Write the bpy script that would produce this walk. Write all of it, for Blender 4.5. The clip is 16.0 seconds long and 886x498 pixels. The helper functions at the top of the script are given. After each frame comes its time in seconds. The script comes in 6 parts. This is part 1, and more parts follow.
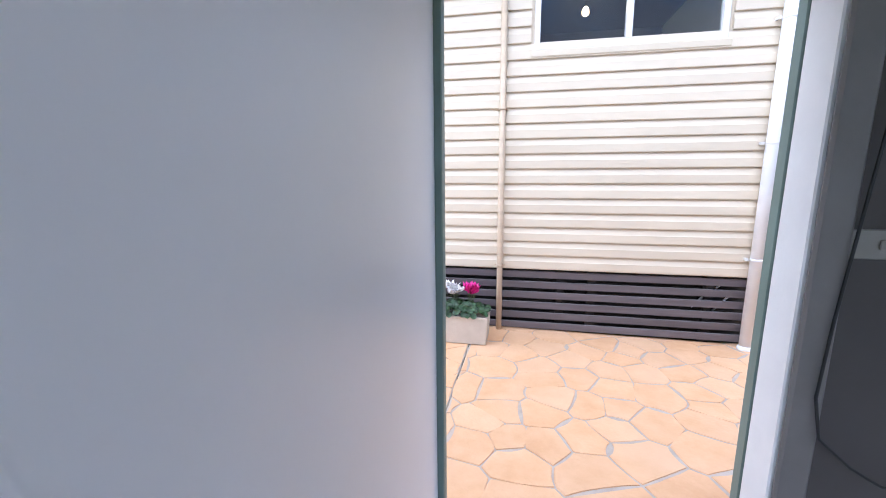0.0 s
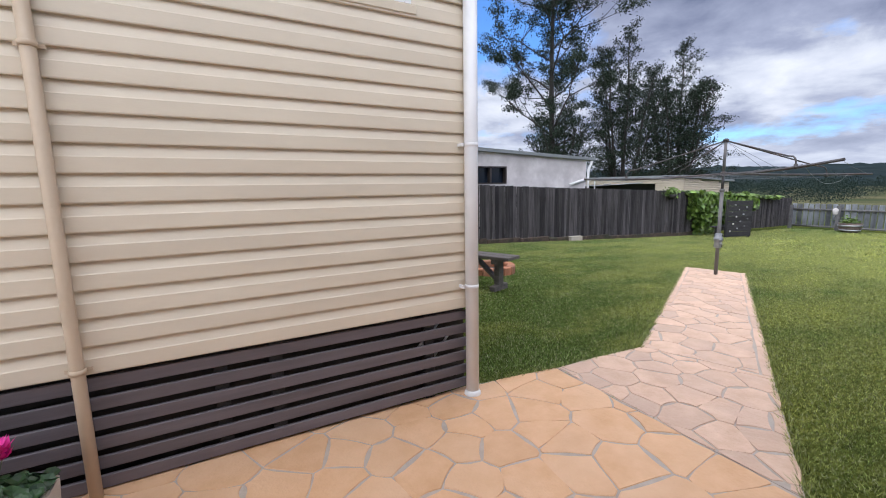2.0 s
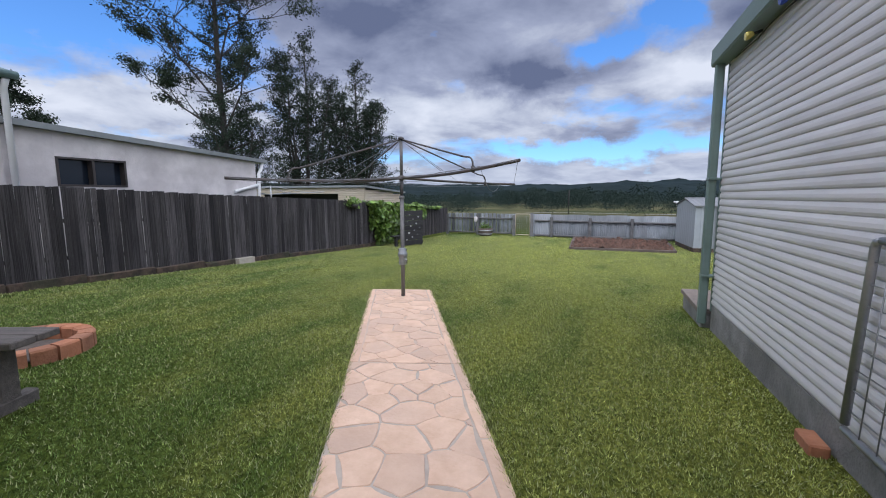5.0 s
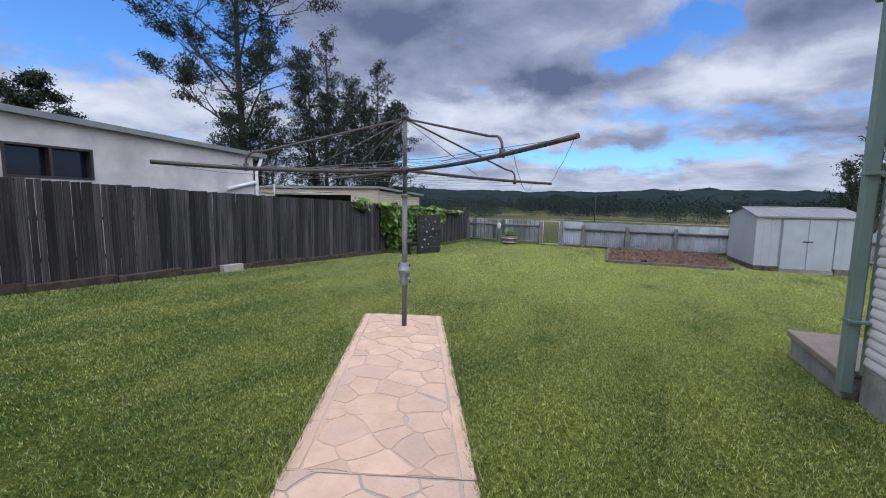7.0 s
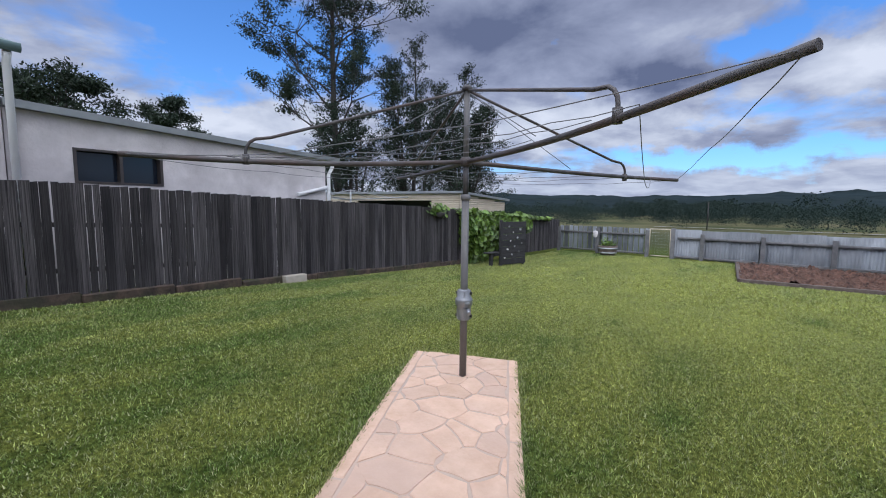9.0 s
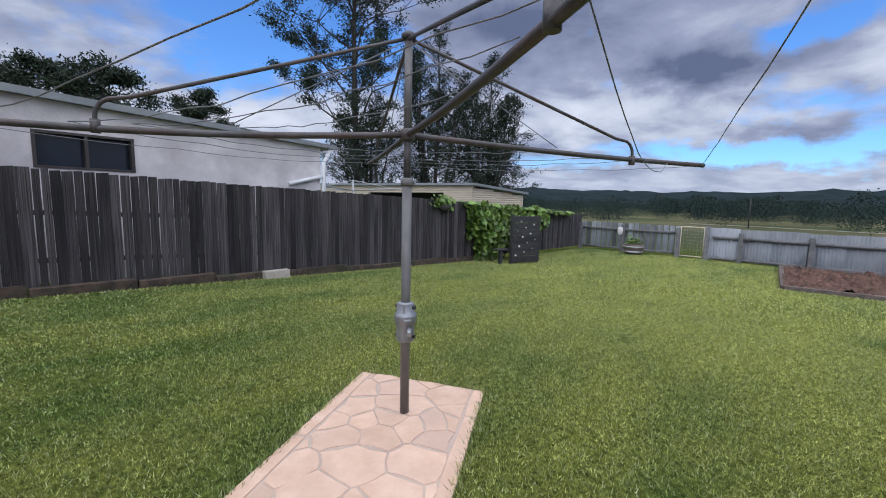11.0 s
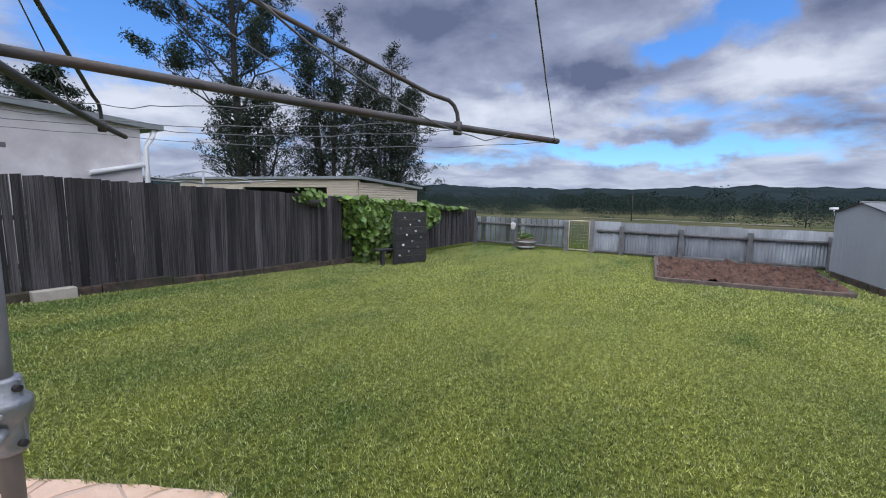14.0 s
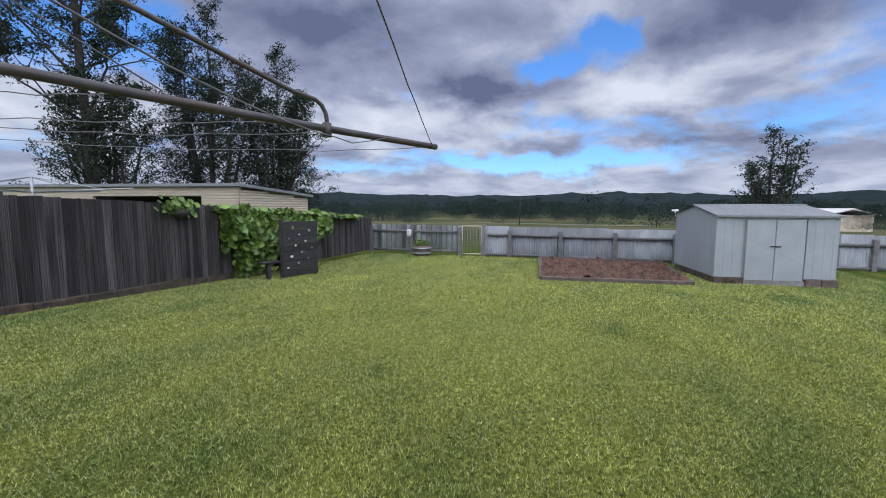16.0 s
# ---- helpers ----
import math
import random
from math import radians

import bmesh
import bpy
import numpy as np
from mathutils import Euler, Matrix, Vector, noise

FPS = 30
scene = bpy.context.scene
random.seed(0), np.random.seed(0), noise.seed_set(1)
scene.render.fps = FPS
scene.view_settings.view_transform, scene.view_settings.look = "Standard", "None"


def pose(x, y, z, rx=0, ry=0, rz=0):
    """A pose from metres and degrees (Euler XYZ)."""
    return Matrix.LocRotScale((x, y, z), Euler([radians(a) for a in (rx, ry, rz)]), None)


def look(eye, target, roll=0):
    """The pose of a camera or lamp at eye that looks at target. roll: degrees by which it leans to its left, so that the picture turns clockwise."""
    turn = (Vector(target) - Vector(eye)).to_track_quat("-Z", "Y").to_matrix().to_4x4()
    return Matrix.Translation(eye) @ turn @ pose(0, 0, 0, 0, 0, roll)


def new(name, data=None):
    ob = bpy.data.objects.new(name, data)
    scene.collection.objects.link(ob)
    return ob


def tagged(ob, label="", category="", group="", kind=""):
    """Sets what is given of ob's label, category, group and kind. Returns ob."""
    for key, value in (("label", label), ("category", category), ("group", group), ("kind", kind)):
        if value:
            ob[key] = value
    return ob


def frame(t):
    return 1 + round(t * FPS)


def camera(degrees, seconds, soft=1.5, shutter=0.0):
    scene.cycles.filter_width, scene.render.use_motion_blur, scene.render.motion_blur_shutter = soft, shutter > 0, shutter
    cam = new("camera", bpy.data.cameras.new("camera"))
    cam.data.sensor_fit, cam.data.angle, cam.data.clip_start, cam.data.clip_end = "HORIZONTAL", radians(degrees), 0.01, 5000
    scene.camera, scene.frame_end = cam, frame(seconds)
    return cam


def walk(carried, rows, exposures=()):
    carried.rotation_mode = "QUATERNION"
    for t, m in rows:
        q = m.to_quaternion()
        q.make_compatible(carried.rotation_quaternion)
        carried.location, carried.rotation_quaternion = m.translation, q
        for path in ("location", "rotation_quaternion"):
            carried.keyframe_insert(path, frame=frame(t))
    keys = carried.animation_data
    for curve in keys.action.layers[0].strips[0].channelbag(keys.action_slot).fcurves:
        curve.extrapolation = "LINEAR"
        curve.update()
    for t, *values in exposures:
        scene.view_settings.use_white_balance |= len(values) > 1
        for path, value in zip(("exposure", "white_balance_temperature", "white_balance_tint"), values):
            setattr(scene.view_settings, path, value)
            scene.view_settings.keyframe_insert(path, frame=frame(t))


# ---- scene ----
cam = camera(93.8, 16.0, soft=1.0)
PATH = [
    (0, (0.15, -0.071, 1.521), (-0.249, 1.852, 1.146), -0.4),
    (0.3, (0.193, 0.15, 1.457), (0.019, 2.116, 1.134), -0.1),
    (0.5, (0.216, 0.319, 1.447), (0.183, 2.294, 1.134), -0.2),
    (0.8, (0.255, 0.54, 1.432), (0.421, 2.512, 1.142), -0.2),
    (1, (0.326, 0.7, 1.458), (0.601, 2.66, 1.168), -0.3),
    (1.2, (0.377, 0.851, 1.455), (0.785, 2.787, 1.161), -0.2),
    (1.5, (0.434, 1.059, 1.431), (1.045, 2.94, 1.136), -0.4),
    (2, (0.497, 1.39, 1.434), (1.452, 3.124, 1.144), -1.0),
    (2.5, (0.683, 1.666, 1.407), (1.996, 3.151, 1.137), -1.3),
    (3, (0.984, 2.023, 1.387), (2.612, 3.153, 1.121), -1.1),
    (3.5, (1.355, 2.248, 1.409), (3.165, 3.055, 1.14), -1.2),
    (3.7, (1.533, 2.304, 1.421), (3.376, 3.033, 1.154), -1.0),
    (5.8, (3.137, 2.805, 1.277), (4.993, 3.509, 1.033), 0.0),
    (6, (3.271, 2.87, 1.293), (5.121, 3.589, 1.052), 0.2),
    (6.5, (3.635, 2.961, 1.25), (5.473, 3.717, 1.021), 0.5),
    (7, (3.977, 3.043, 1.262), (5.797, 3.84, 1.037), 0.9),
    (7.5, (4.357, 3.193, 1.252), (6.152, 4.049, 1.04), 1.0),
    (8, (4.67, 3.273, 1.239), (6.42, 4.22, 1.035), 0.7),
    (8.5, (4.944, 3.362, 1.24), (6.63, 4.418, 1.037), 0.6),
    (9, (5.188, 3.46, 1.247), (6.799, 4.628, 1.045), 0.6),
    (9.2, (5.284, 3.458, 1.248), (6.866, 4.664, 1.042), 0.8),
    (11.3, (6.311, 3.472, 1.215), (7.837, 4.744, 0.981), 1.3),
    (11.5, (6.424, 3.449, 1.212), (7.959, 4.71, 0.98), 1.1),
    (12, (6.654, 3.427, 1.206), (8.216, 4.654, 0.977), 0.8),
    (12.5, (6.873, 3.502, 1.204), (8.472, 4.682, 0.975), 0.6),
    (13, (7.041, 3.537, 1.197), (8.684, 4.653, 0.962), 0.5),
    (13.5, (7.254, 3.508, 1.177), (8.954, 4.537, 0.949), 0.3),
    (14, (7.446, 3.433, 1.178), (9.2, 4.362, 0.938), 1.0),
    (14.5, (7.49, 3.393, 1.171), (9.303, 4.206, 0.941), 0.8),
    (15, (7.555, 3.405, 1.172), (9.418, 4.098, 0.948), 0.6),
    (15.5, (7.591, 3.388, 1.169), (9.491, 3.975, 0.954), 0.5),
    (16, (7.58, 3.367, 1.173), (9.511, 3.851, 0.973), 0.2),
]
EXPOSURES = [(0.0, 1.25, 5300, 10), (0.6, 0.97, 5600, 10), (1.2, 0.70, 5850, 11), (2.0, 0.38, 6000, 10), (3.5, 0.16, 5950, 10), (8.0, 0.05, 5750, 10), (12.5, 0.05, 5800, 10), (16.0, 0.06, 5850, 10)]
walk(cam, [(t, look(eye, target, roll)) for t, eye, target, roll in PATH],
     exposures=EXPOSURES)

# ---------------------------------------------------------------- world and light
SUN_ELEV, SUN_AZ = radians(64), radians(-160)      # azimuth counted from +x towards +y
world = bpy.data.worlds.new("sky")
scene.world = world
world.use_nodes = True
wn, wl = world.node_tree.nodes, world.node_tree.links
wn.clear()


def wnode(kind, **inputs):
    n = wn.new(kind)
    for k, v in inputs.items():
        n.inputs[k].default_value = v
    return n


sky = wn.new("ShaderNodeTexSky")
sky.sky_type, sky.sun_disc = "NISHITA", False
sky.sun_elevation, sky.sun_rotation = SUN_ELEV, radians(90) - SUN_AZ
sky.ozone_density, sky.dust_density = 2.5, 0.4
coord = wn.new("ShaderNodeTexCoord")
sep = wn.new("ShaderNodeSeparateXYZ")
wl.new(coord.outputs["Generated"], sep.inputs[0])


def wmath(op, a, b=None):
    n = wn.new("ShaderNodeMath")
    n.operation = op
    for i, v in enumerate((a, b)):
        if v is None:
            continue
        if isinstance(v, (int, float)):
            n.inputs[i].default_value = v
        else:
            wl.new(v, n.inputs[i])
    return n.outputs[0]


# clouds lie on a flat layer overhead, so that they thin into bands towards the horizon
up = wmath("ADD", wmath("MAXIMUM", sep.outputs[2], 0.0), 0.20)
flat = wn.new("ShaderNodeCombineXYZ")
wl.new(wmath("DIVIDE", sep.outputs[0], up), flat.inputs[0])
wl.new(wmath("DIVIDE", sep.outputs[1], up), flat.inputs[1])
shift = wn.new("ShaderNodeMapping")
shift.inputs["Location"].default_value = (3.1, 1.7, 0)
shift.inputs["Rotation"].default_value = (0, 0, 0.5)
wl.new(flat.outputs[0], shift.inputs[0])
big = wnode("ShaderNodeTexNoise", Scale=0.82, Detail=8.0, Roughness=0.54, Distortion=0.15)
wl.new(shift.outputs[0], big.inputs["Vector"])
tatter = wnode("ShaderNodeTexNoise", Scale=3.6, Detail=8.0, Roughness=0.6)
wl.new(shift.outputs[0], tatter.inputs["Vector"])


# azimuth and height of a place in the sky in degrees, made ragged by a noise
azim = wmath("MULTIPLY", wmath("ARCTAN2", sep.outputs[1], sep.outputs[0]), 57.2958)
elev = wmath("MULTIPLY", wmath("ARCSINE", sep.outputs[2]), 57.2958)
fray = wnode("ShaderNodeTexNoise", Scale=7.0, Detail=7.0, Roughness=0.6)
wl.new(coord.outputs["Generated"], fray.inputs["Vector"])
frays = wn.new("ShaderNodeSeparateColor")
wl.new(fray.outputs["Color"], frays.inputs[0])
azim = wmath("ADD", azim, wmath("MULTIPLY", wmath("SUBTRACT", frays.outputs[0], 0.5), 14.0))
elev = wmath("ADD", elev, wmath("MULTIPLY", wmath("SUBTRACT", frays.outputs[1], 0.5), 7.0))


def mass(az, el, wide, high, gain):
    """How much the cloud thickens (gain > 0) or thins round one place of the sky."""
    u = wmath("DIVIDE", wmath("SUBTRACT", azim, az), wide)
    v = wmath("DIVIDE", wmath("SUBTRACT", elev, el), high)
    r = wmath("ADD", wmath("MULTIPLY", u, u), wmath("MULTIPLY", v, v))
    return wmath("MULTIPLY", wmath("EXPONENT", wmath("MULTIPLY", r, -1.0)), gain)


def total(start, rows):
    for row in rows:
        start = wmath("ADD", start, mass(*row))
    return start


# blue openings and banks of cloud
deck = total(wmath("ADD", wmath("MULTIPLY", wmath("SUBTRACT", big.outputs["Fac"], 0.5), 0.9), 0.56), (
    (60, 20, 15, 5, -0.34), (62, 9.5, 15, 3.2, 0.28), (26, 20, 15, 5, 0.36), (10, 15, 6, 3, 0.34), (22.5, 20.5, 3, 1.4, -0.42),
    (-1, 17, 4, 1.5, -0.40), (-7, 20.5, 3.5, 2.0, -0.36), (-20, 20, 8, 4, 0.34), (-10, 13.8, 10, 2.2, 0.32), (3, 5.9, 12, 1.3, -0.42), (22, 10, 12, 2.6, 0.25), (0, 1.5, 70, 2, 0.25)))
edge = wmath("ADD", deck, wmath("MULTIPLY", wmath("SUBTRACT", tatter.outputs["Fac"], 0.5), 0.46))
cover = wn.new("ShaderNodeValToRGB")
cover.color_ramp.elements[0].position, cover.color_ramp.elements[1].position = 0.38, 0.58
cover.color_ramp.elements[0].color, cover.color_ramp.elements[1].color = (0, 0, 0, 1), (1, 1, 1, 1)
wl.new(edge, cover.inputs[0])
puff = wnode("ShaderNodeTexNoise", Scale=2.4, Detail=8.0, Roughness=0.55, Distortion=0.25)
wl.new(shift.outputs[0], puff.inputs["Vector"])
# thick, grey-bellied cloud and thin white cloud
bulk = total(wmath("ADD", wmath("MULTIPLY", wmath("SUBTRACT", puff.outputs["Fac"], 0.5), 1.05), 0.515), (
    (28, 21, 15, 5, 0.26), (10.5, 15.5, 5.5, 2.8, 0.42), (-20, 21, 10, 4.5, 0.30), (62, 10, 15, 4, -0.28), (22, 11, 11, 3, -0.28),
    (-10, 14, 9, 2.2, -0.26), (3, 10.5, 5, 1.5, -0.2), (-18, 8.5, 14, 1.6, 0.14), (0, 1.5, 70, 2.5, -0.08)))
tone = wn.new("ShaderNodeValToRGB")
tone.color_ramp.elements[0].position, tone.color_ramp.elements[0].color = 0.16, (0.74, 0.74, 0.78, 1)
tone.color_ramp.elements[1].position, tone.color_ramp.elements[1].color = 0.86, (0.135, 0.155, 0.24, 1)
for at, colour in ((0.36, (0.56, 0.575, 0.64, 1)), (0.54, (0.34, 0.36, 0.46, 1))):
    tone.color_ramp.elements.new(at).color = colour
wl.new(bulk, tone.inputs[0])
blue = wn.new("ShaderNodeMix")
blue.data_type, blue.blend_type = "RGBA", "MULTIPLY"
blue.inputs["Factor"].default_value = 1.0
wl.new(sky.outputs[0], blue.inputs["A"])
blue.inputs["B"].default_value = (0.094, 0.134, 0.182, 1)
mixed = wn.new("ShaderNodeMix")
mixed.data_type = "RGBA"
wl.new(cover.outputs[0], mixed.inputs["Factor"])
wl.new(blue.outputs["Result"], mixed.inputs["A"])
low = wn.new("ShaderNodeMapRange")
low.inputs["From Max"].default_value, low.inputs["To Min"].default_value, low.inputs["To Max"].default_value = 0.13, 0.50, 0.0
wl.new(sep.outputs[2], low.inputs["Value"])
pale = wn.new("ShaderNodeMix")
pale.data_type = "RGBA"
wl.new(low.outputs[0], pale.inputs["Factor"])
wl.new(tone.outputs[0], pale.inputs["A"])
pale.inputs["B"].default_value = (0.56, 0.585, 0.66, 1)
wl.new(pale.outputs["Result"], mixed.inputs["B"])
bg = wn.new("ShaderNodeBackground")
bg.inputs["Strength"].default_value = 1.0
wl.new(mixed.outputs["Result"], bg.inputs["Color"])
out = wn.new("ShaderNodeOutputWorld")
wl.new(bg.outputs[0], out.inputs[0])

# a disc this wide adds overcast fill beyond what the visible sky gives
sun_sky_fill = new("sun_sky_fill", bpy.data.lights.new("sun_sky_fill", "SUN"))
sun_sky_fill.data.energy, sun_sky_fill.data.angle, sun_sky_fill.data.color = 4.3, radians(125), (1.0, 0.95, 0.88)
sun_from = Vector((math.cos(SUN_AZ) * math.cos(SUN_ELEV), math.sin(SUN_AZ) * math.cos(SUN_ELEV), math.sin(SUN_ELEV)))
sun_sky_fill.matrix_world = look(sun_from * 50, (0, 0, 0))


# ---------------------------------------------------------------- materials
def material(name, c1, c2, scale=4.0, rough=0.7, bump=0.15, bump_scale=60.0, metal=0.0, rand=0.0, stretch=(1, 1, 1), c3=None,
             stain=0.35, stain_scale=0.9, island=0.0, detail=5.0, spec=0.5):
    """Two colours mixed by a grain, stains at a larger scale, a fine relief, and a change of value from piece to piece."""
    m = bpy.data.materials.new(name)
    m.use_nodes = True
    nt = m.node_tree
    ns, ln = nt.nodes, nt.links
    p = ns["Principled BSDF"]
    p.inputs["Metallic"].default_value = metal
    p.inputs["Specular IOR Level"].default_value = spec
    tc = ns.new("ShaderNodeTexCoord")
    info = ns.new("ShaderNodeObjectInfo")
    off = ns.new("ShaderNodeVectorMath")
    off.operation = "MULTIPLY_ADD"
    off.inputs[1].default_value = (37.0, 17.0, 53.0)
    ln.new(info.outputs["Random"], off.inputs[0])
    ln.new(tc.outputs["Object"], off.inputs[2])
    mp = ns.new("ShaderNodeMapping")
    mp.inputs["Scale"].default_value = stretch
    ln.new(off.outputs[0], mp.inputs[0])
    grain = ns.new("ShaderNodeTexNoise")
    grain.inputs["Scale"].default_value, grain.inputs["Detail"].default_value, grain.inputs["Roughness"].default_value = scale, detail, 0.62
    ln.new(mp.outputs[0], grain.inputs["Vector"])
    ramp = ns.new("ShaderNodeValToRGB")
    ramp.color_ramp.elements[0].position, ramp.color_ramp.elements[1].position = 0.3, 0.7
    ramp.color_ramp.elements[0].color, ramp.color_ramp.elements[1].color = (*c1, 1), (*c2, 1)
    ln.new(grain.outputs["Fac"], ramp.inputs[0])
    col = ramp.outputs[0]
    big = ns.new("ShaderNodeTexNoise")
    big.inputs["Scale"].default_value, big.inputs["Detail"].default_value = stain_scale, 4.0
    ln.new(off.outputs[0], big.inputs["Vector"])
    if c3:
        rr = ns.new("ShaderNodeValToRGB")
        rr.color_ramp.elements[0].position, rr.color_ramp.elements[1].position = 0.45, 0.68
        ln.new(big.outputs["Fac"], rr.inputs[0])
        mx = ns.new("ShaderNodeMix")
        mx.data_type = "RGBA"
        mul = ns.new("ShaderNodeMath")
        mul.operation = "MULTIPLY"
        mul.inputs[1].default_value = stain
        ln.new(rr.outputs[0], mul.inputs[0])
        ln.new(mul.outputs[0], mx.inputs["Factor"])
        ln.new(col, mx.inputs["A"])
        mx.inputs["B"].default_value = (*c3, 1)
        col = mx.outputs["Result"]
    if rand or island:
        src = info.outputs["Random"]
        if island:
            src = ns.new("ShaderNodeNewGeometry").outputs["Random Per Island"]
        mr = ns.new("ShaderNodeMapRange")
        amt = rand or island
        mr.inputs["To Min"].default_value, mr.inputs["To Max"].default_value = 1 - amt, 1 + amt
        ln.new(src, mr.inputs["Value"])
        hs = ns.new("ShaderNodeHueSaturation")
        ln.new(mr.outputs[0], hs.inputs["Value"])
        ln.new(col, hs.inputs["Color"])
        col = hs.outputs[0]
    ln.new(col, p.inputs["Base Color"])
    rm = ns.new("ShaderNodeMapRange")
    rm.inputs["To Min"].default_value, rm.inputs["To Max"].default_value = max(rough - 0.12, 0.05), min(rough + 0.12, 1)
    ln.new(grain.outputs["Fac"], rm.inputs["Value"])
    ln.new(rm.outputs[0], p.inputs["Roughness"])
    if bump:
        fine = ns.new("ShaderNodeTexNoise")
        fine.inputs["Scale"].default_value, fine.inputs["Detail"].default_value = bump_scale, 4.0
        ln.new(mp.outputs[0], fine.inputs["Vector"])
        bp = ns.new("ShaderNodeBump")
        bp.inputs["Strength"].default_value, bp.inputs["Distance"].default_value = bump, 0.02
        ln.new(fine.outputs["Fac"], bp.inputs["Height"])
        ln.new(bp.outputs[0], p.inputs["Normal"])
    return m


def glass_material(name, tint):
    m = bpy.data.materials.new(name)
    m.use_nodes = True
    p = m.node_tree.nodes["Principled BSDF"]
    p.inputs["Base Color"].default_value = (*tint, 1)
    p.inputs["Roughness"].default_value = 0.02
    p.inputs["Transmission Weight"].default_value = 1.0
    p.inputs["IOR"].default_value = 1.45
    return m


def glow_material(name, colour, power):
    m = bpy.data.materials.new(name)
    m.use_nodes = True
    p = m.node_tree.nodes["Principled BSDF"]
    p.inputs["Emission Color"].default_value = (*colour, 1)
    p.inputs["Emission Strength"].default_value = power
    return m


CREAM = material("cream_siding", (0.61, 0.53, 0.415), (0.67, 0.59, 0.468), 3, 0.5, 0.03, 90, stretch=(0.4, 1, 2), c3=(0.55, 0.465, 0.365), stain=0.25, rand=0.04)
PALE_BOARD = material("pale_siding", (0.64, 0.60, 0.57), (0.70, 0.66, 0.63), 3, 0.5, 0.03, 90, stretch=(0.4, 1, 2), rand=0.04)
CREAM_TRIM = material("cream_trim", (0.58, 0.50, 0.38), (0.64, 0.56, 0.44), 3, 0.5, 0.03, 90)
TAN_PIPE = material("tan_pipe", (0.50, 0.39, 0.28), (0.56, 0.45, 0.33), 5, 0.5, 0.05, 60)
WHITE_PAINT = material("white_paint", (0.72, 0.72, 0.74), (0.80, 0.80, 0.81), 4, 0.45, 0.03, 70, c3=(0.62, 0.60, 0.58), stain=0.3)
SLAT_PAINT = material("slat_paint", (0.098, 0.084, 0.094), (0.142, 0.124, 0.137), 6, 0.42, 0.12, 80, stretch=(0.2, 1, 3), rand=0.12)
DARK_TIMBER = material("dark_timber", (0.02, 0.018, 0.018), (0.045, 0.04, 0.038), 8, 0.8, 0.2, 50)
GREY_SIDING = material("grey_siding", (0.60, 0.585, 0.605), (0.71, 0.69, 0.715), 3, 0.42, 0.04, 90, stretch=(0.3, 1, 2), c3=(0.42, 0.40, 0.41), stain=0.35, rand=0.05)
GREEN_STEEL = material("green_steel", (0.13, 0.185, 0.17), (0.17, 0.235, 0.215), 4, 0.45, 0.04, 60, c3=(0.12, 0.17, 0.15), stain=0.4)
CONCRETE = material("concrete", (0.17, 0.165, 0.16), (0.30, 0.29, 0.28), 7, 0.9, 0.5, 45, c3=(0.11, 0.105, 0.10), stain=0.6)
ROOM_FLOOR = material("room_concrete", (0.34, 0.31, 0.29), (0.42, 0.39, 0.36), 6, 0.8, 0.2, 40)
STEP_TOP = material("concrete_paver", (0.17, 0.14, 0.12), (0.25, 0.205, 0.175), 8, 0.9, 0.3, 50)
STONE = material("peach_stone", (0.60, 0.345, 0.180), (0.70, 0.435, 0.255), 6, 0.66, 0.25, 45, c3=(0.69, 0.47, 0.31), stain=0.5, stain_scale=1.1, rand=0.035)
PATH_STONE = material("pink_stone", (0.58, 0.385, 0.270), (0.72, 0.515, 0.390), 7, 0.72, 0.32, 45, c3=(0.50, 0.36, 0.29), stain=0.6, stain_scale=1.1, rand=0.06)
GROUT = material("stencil_grout", (0.36, 0.305, 0.265), (0.48, 0.42, 0.375), 9, 0.85, 0.25, 60, c3=(0.54, 0.42, 0.33), stain=0.5)
PATH_GROUT = material("worn_path_grout", (0.41, 0.32, 0.265), (0.52, 0.41, 0.34), 9, 0.85, 0.25, 60, c3=(0.58, 0.43, 0.34), stain=0.85, stain_scale=0.8)
FENCE_WOOD = material("weathered_paling", (0.005, 0.0046, 0.006), (0.152, 0.138, 0.143), 8, 0.85, 0.8, 24, stretch=(14, 14, 0.2), c3=(0.014, 0.0125, 0.016), stain=0.8, stain_scale=0.5, rand=0.36, spec=0.25)
PLINTH = material("fence_plinth", (0.022, 0.016, 0.013), (0.115, 0.080, 0.060), 7, 0.9, 0.7, 30, c3=(0.035, 0.04, 0.022), stain=0.8, stain_scale=2.5)
BLOCK = material("pale_block", (0.38, 0.34, 0.29), (0.48, 0.43, 0.37), 9, 0.9, 0.4, 40)
BENCH_WOOD = material("bench_wood", (0.075, 0.065, 0.062), (0.16, 0.14, 0.13), 6, 0.8, 0.35, 25, stretch=(0.6, 5, 5))
PIT_BRICK = material("terracotta_brick", (0.30, 0.115, 0.06), (0.46, 0.20, 0.11), 9, 0.85, 0.4, 40, c3=(0.30, 0.20, 0.15), stain=0.4, rand=0.2)
ASH = material("ash", (0.05, 0.045, 0.04), (0.14, 0.11, 0.10), 12, 0.95, 0.7, 30)
GALV = material("galvanised_steel", (0.30, 0.31, 0.33), (0.46, 0.47, 0.49), 7, 0.42, 0.08, 60, metal=0.75, c3=(0.22, 0.21, 0.21), stain=0.5)
OLD_PIPE = material("old_pipe", (0.052, 0.050, 0.052), (0.108, 0.102, 0.105), 9, 0.55, 0.12, 80, metal=0.35, c3=(0.10, 0.052, 0.036), stain=0.45, stain_scale=3)
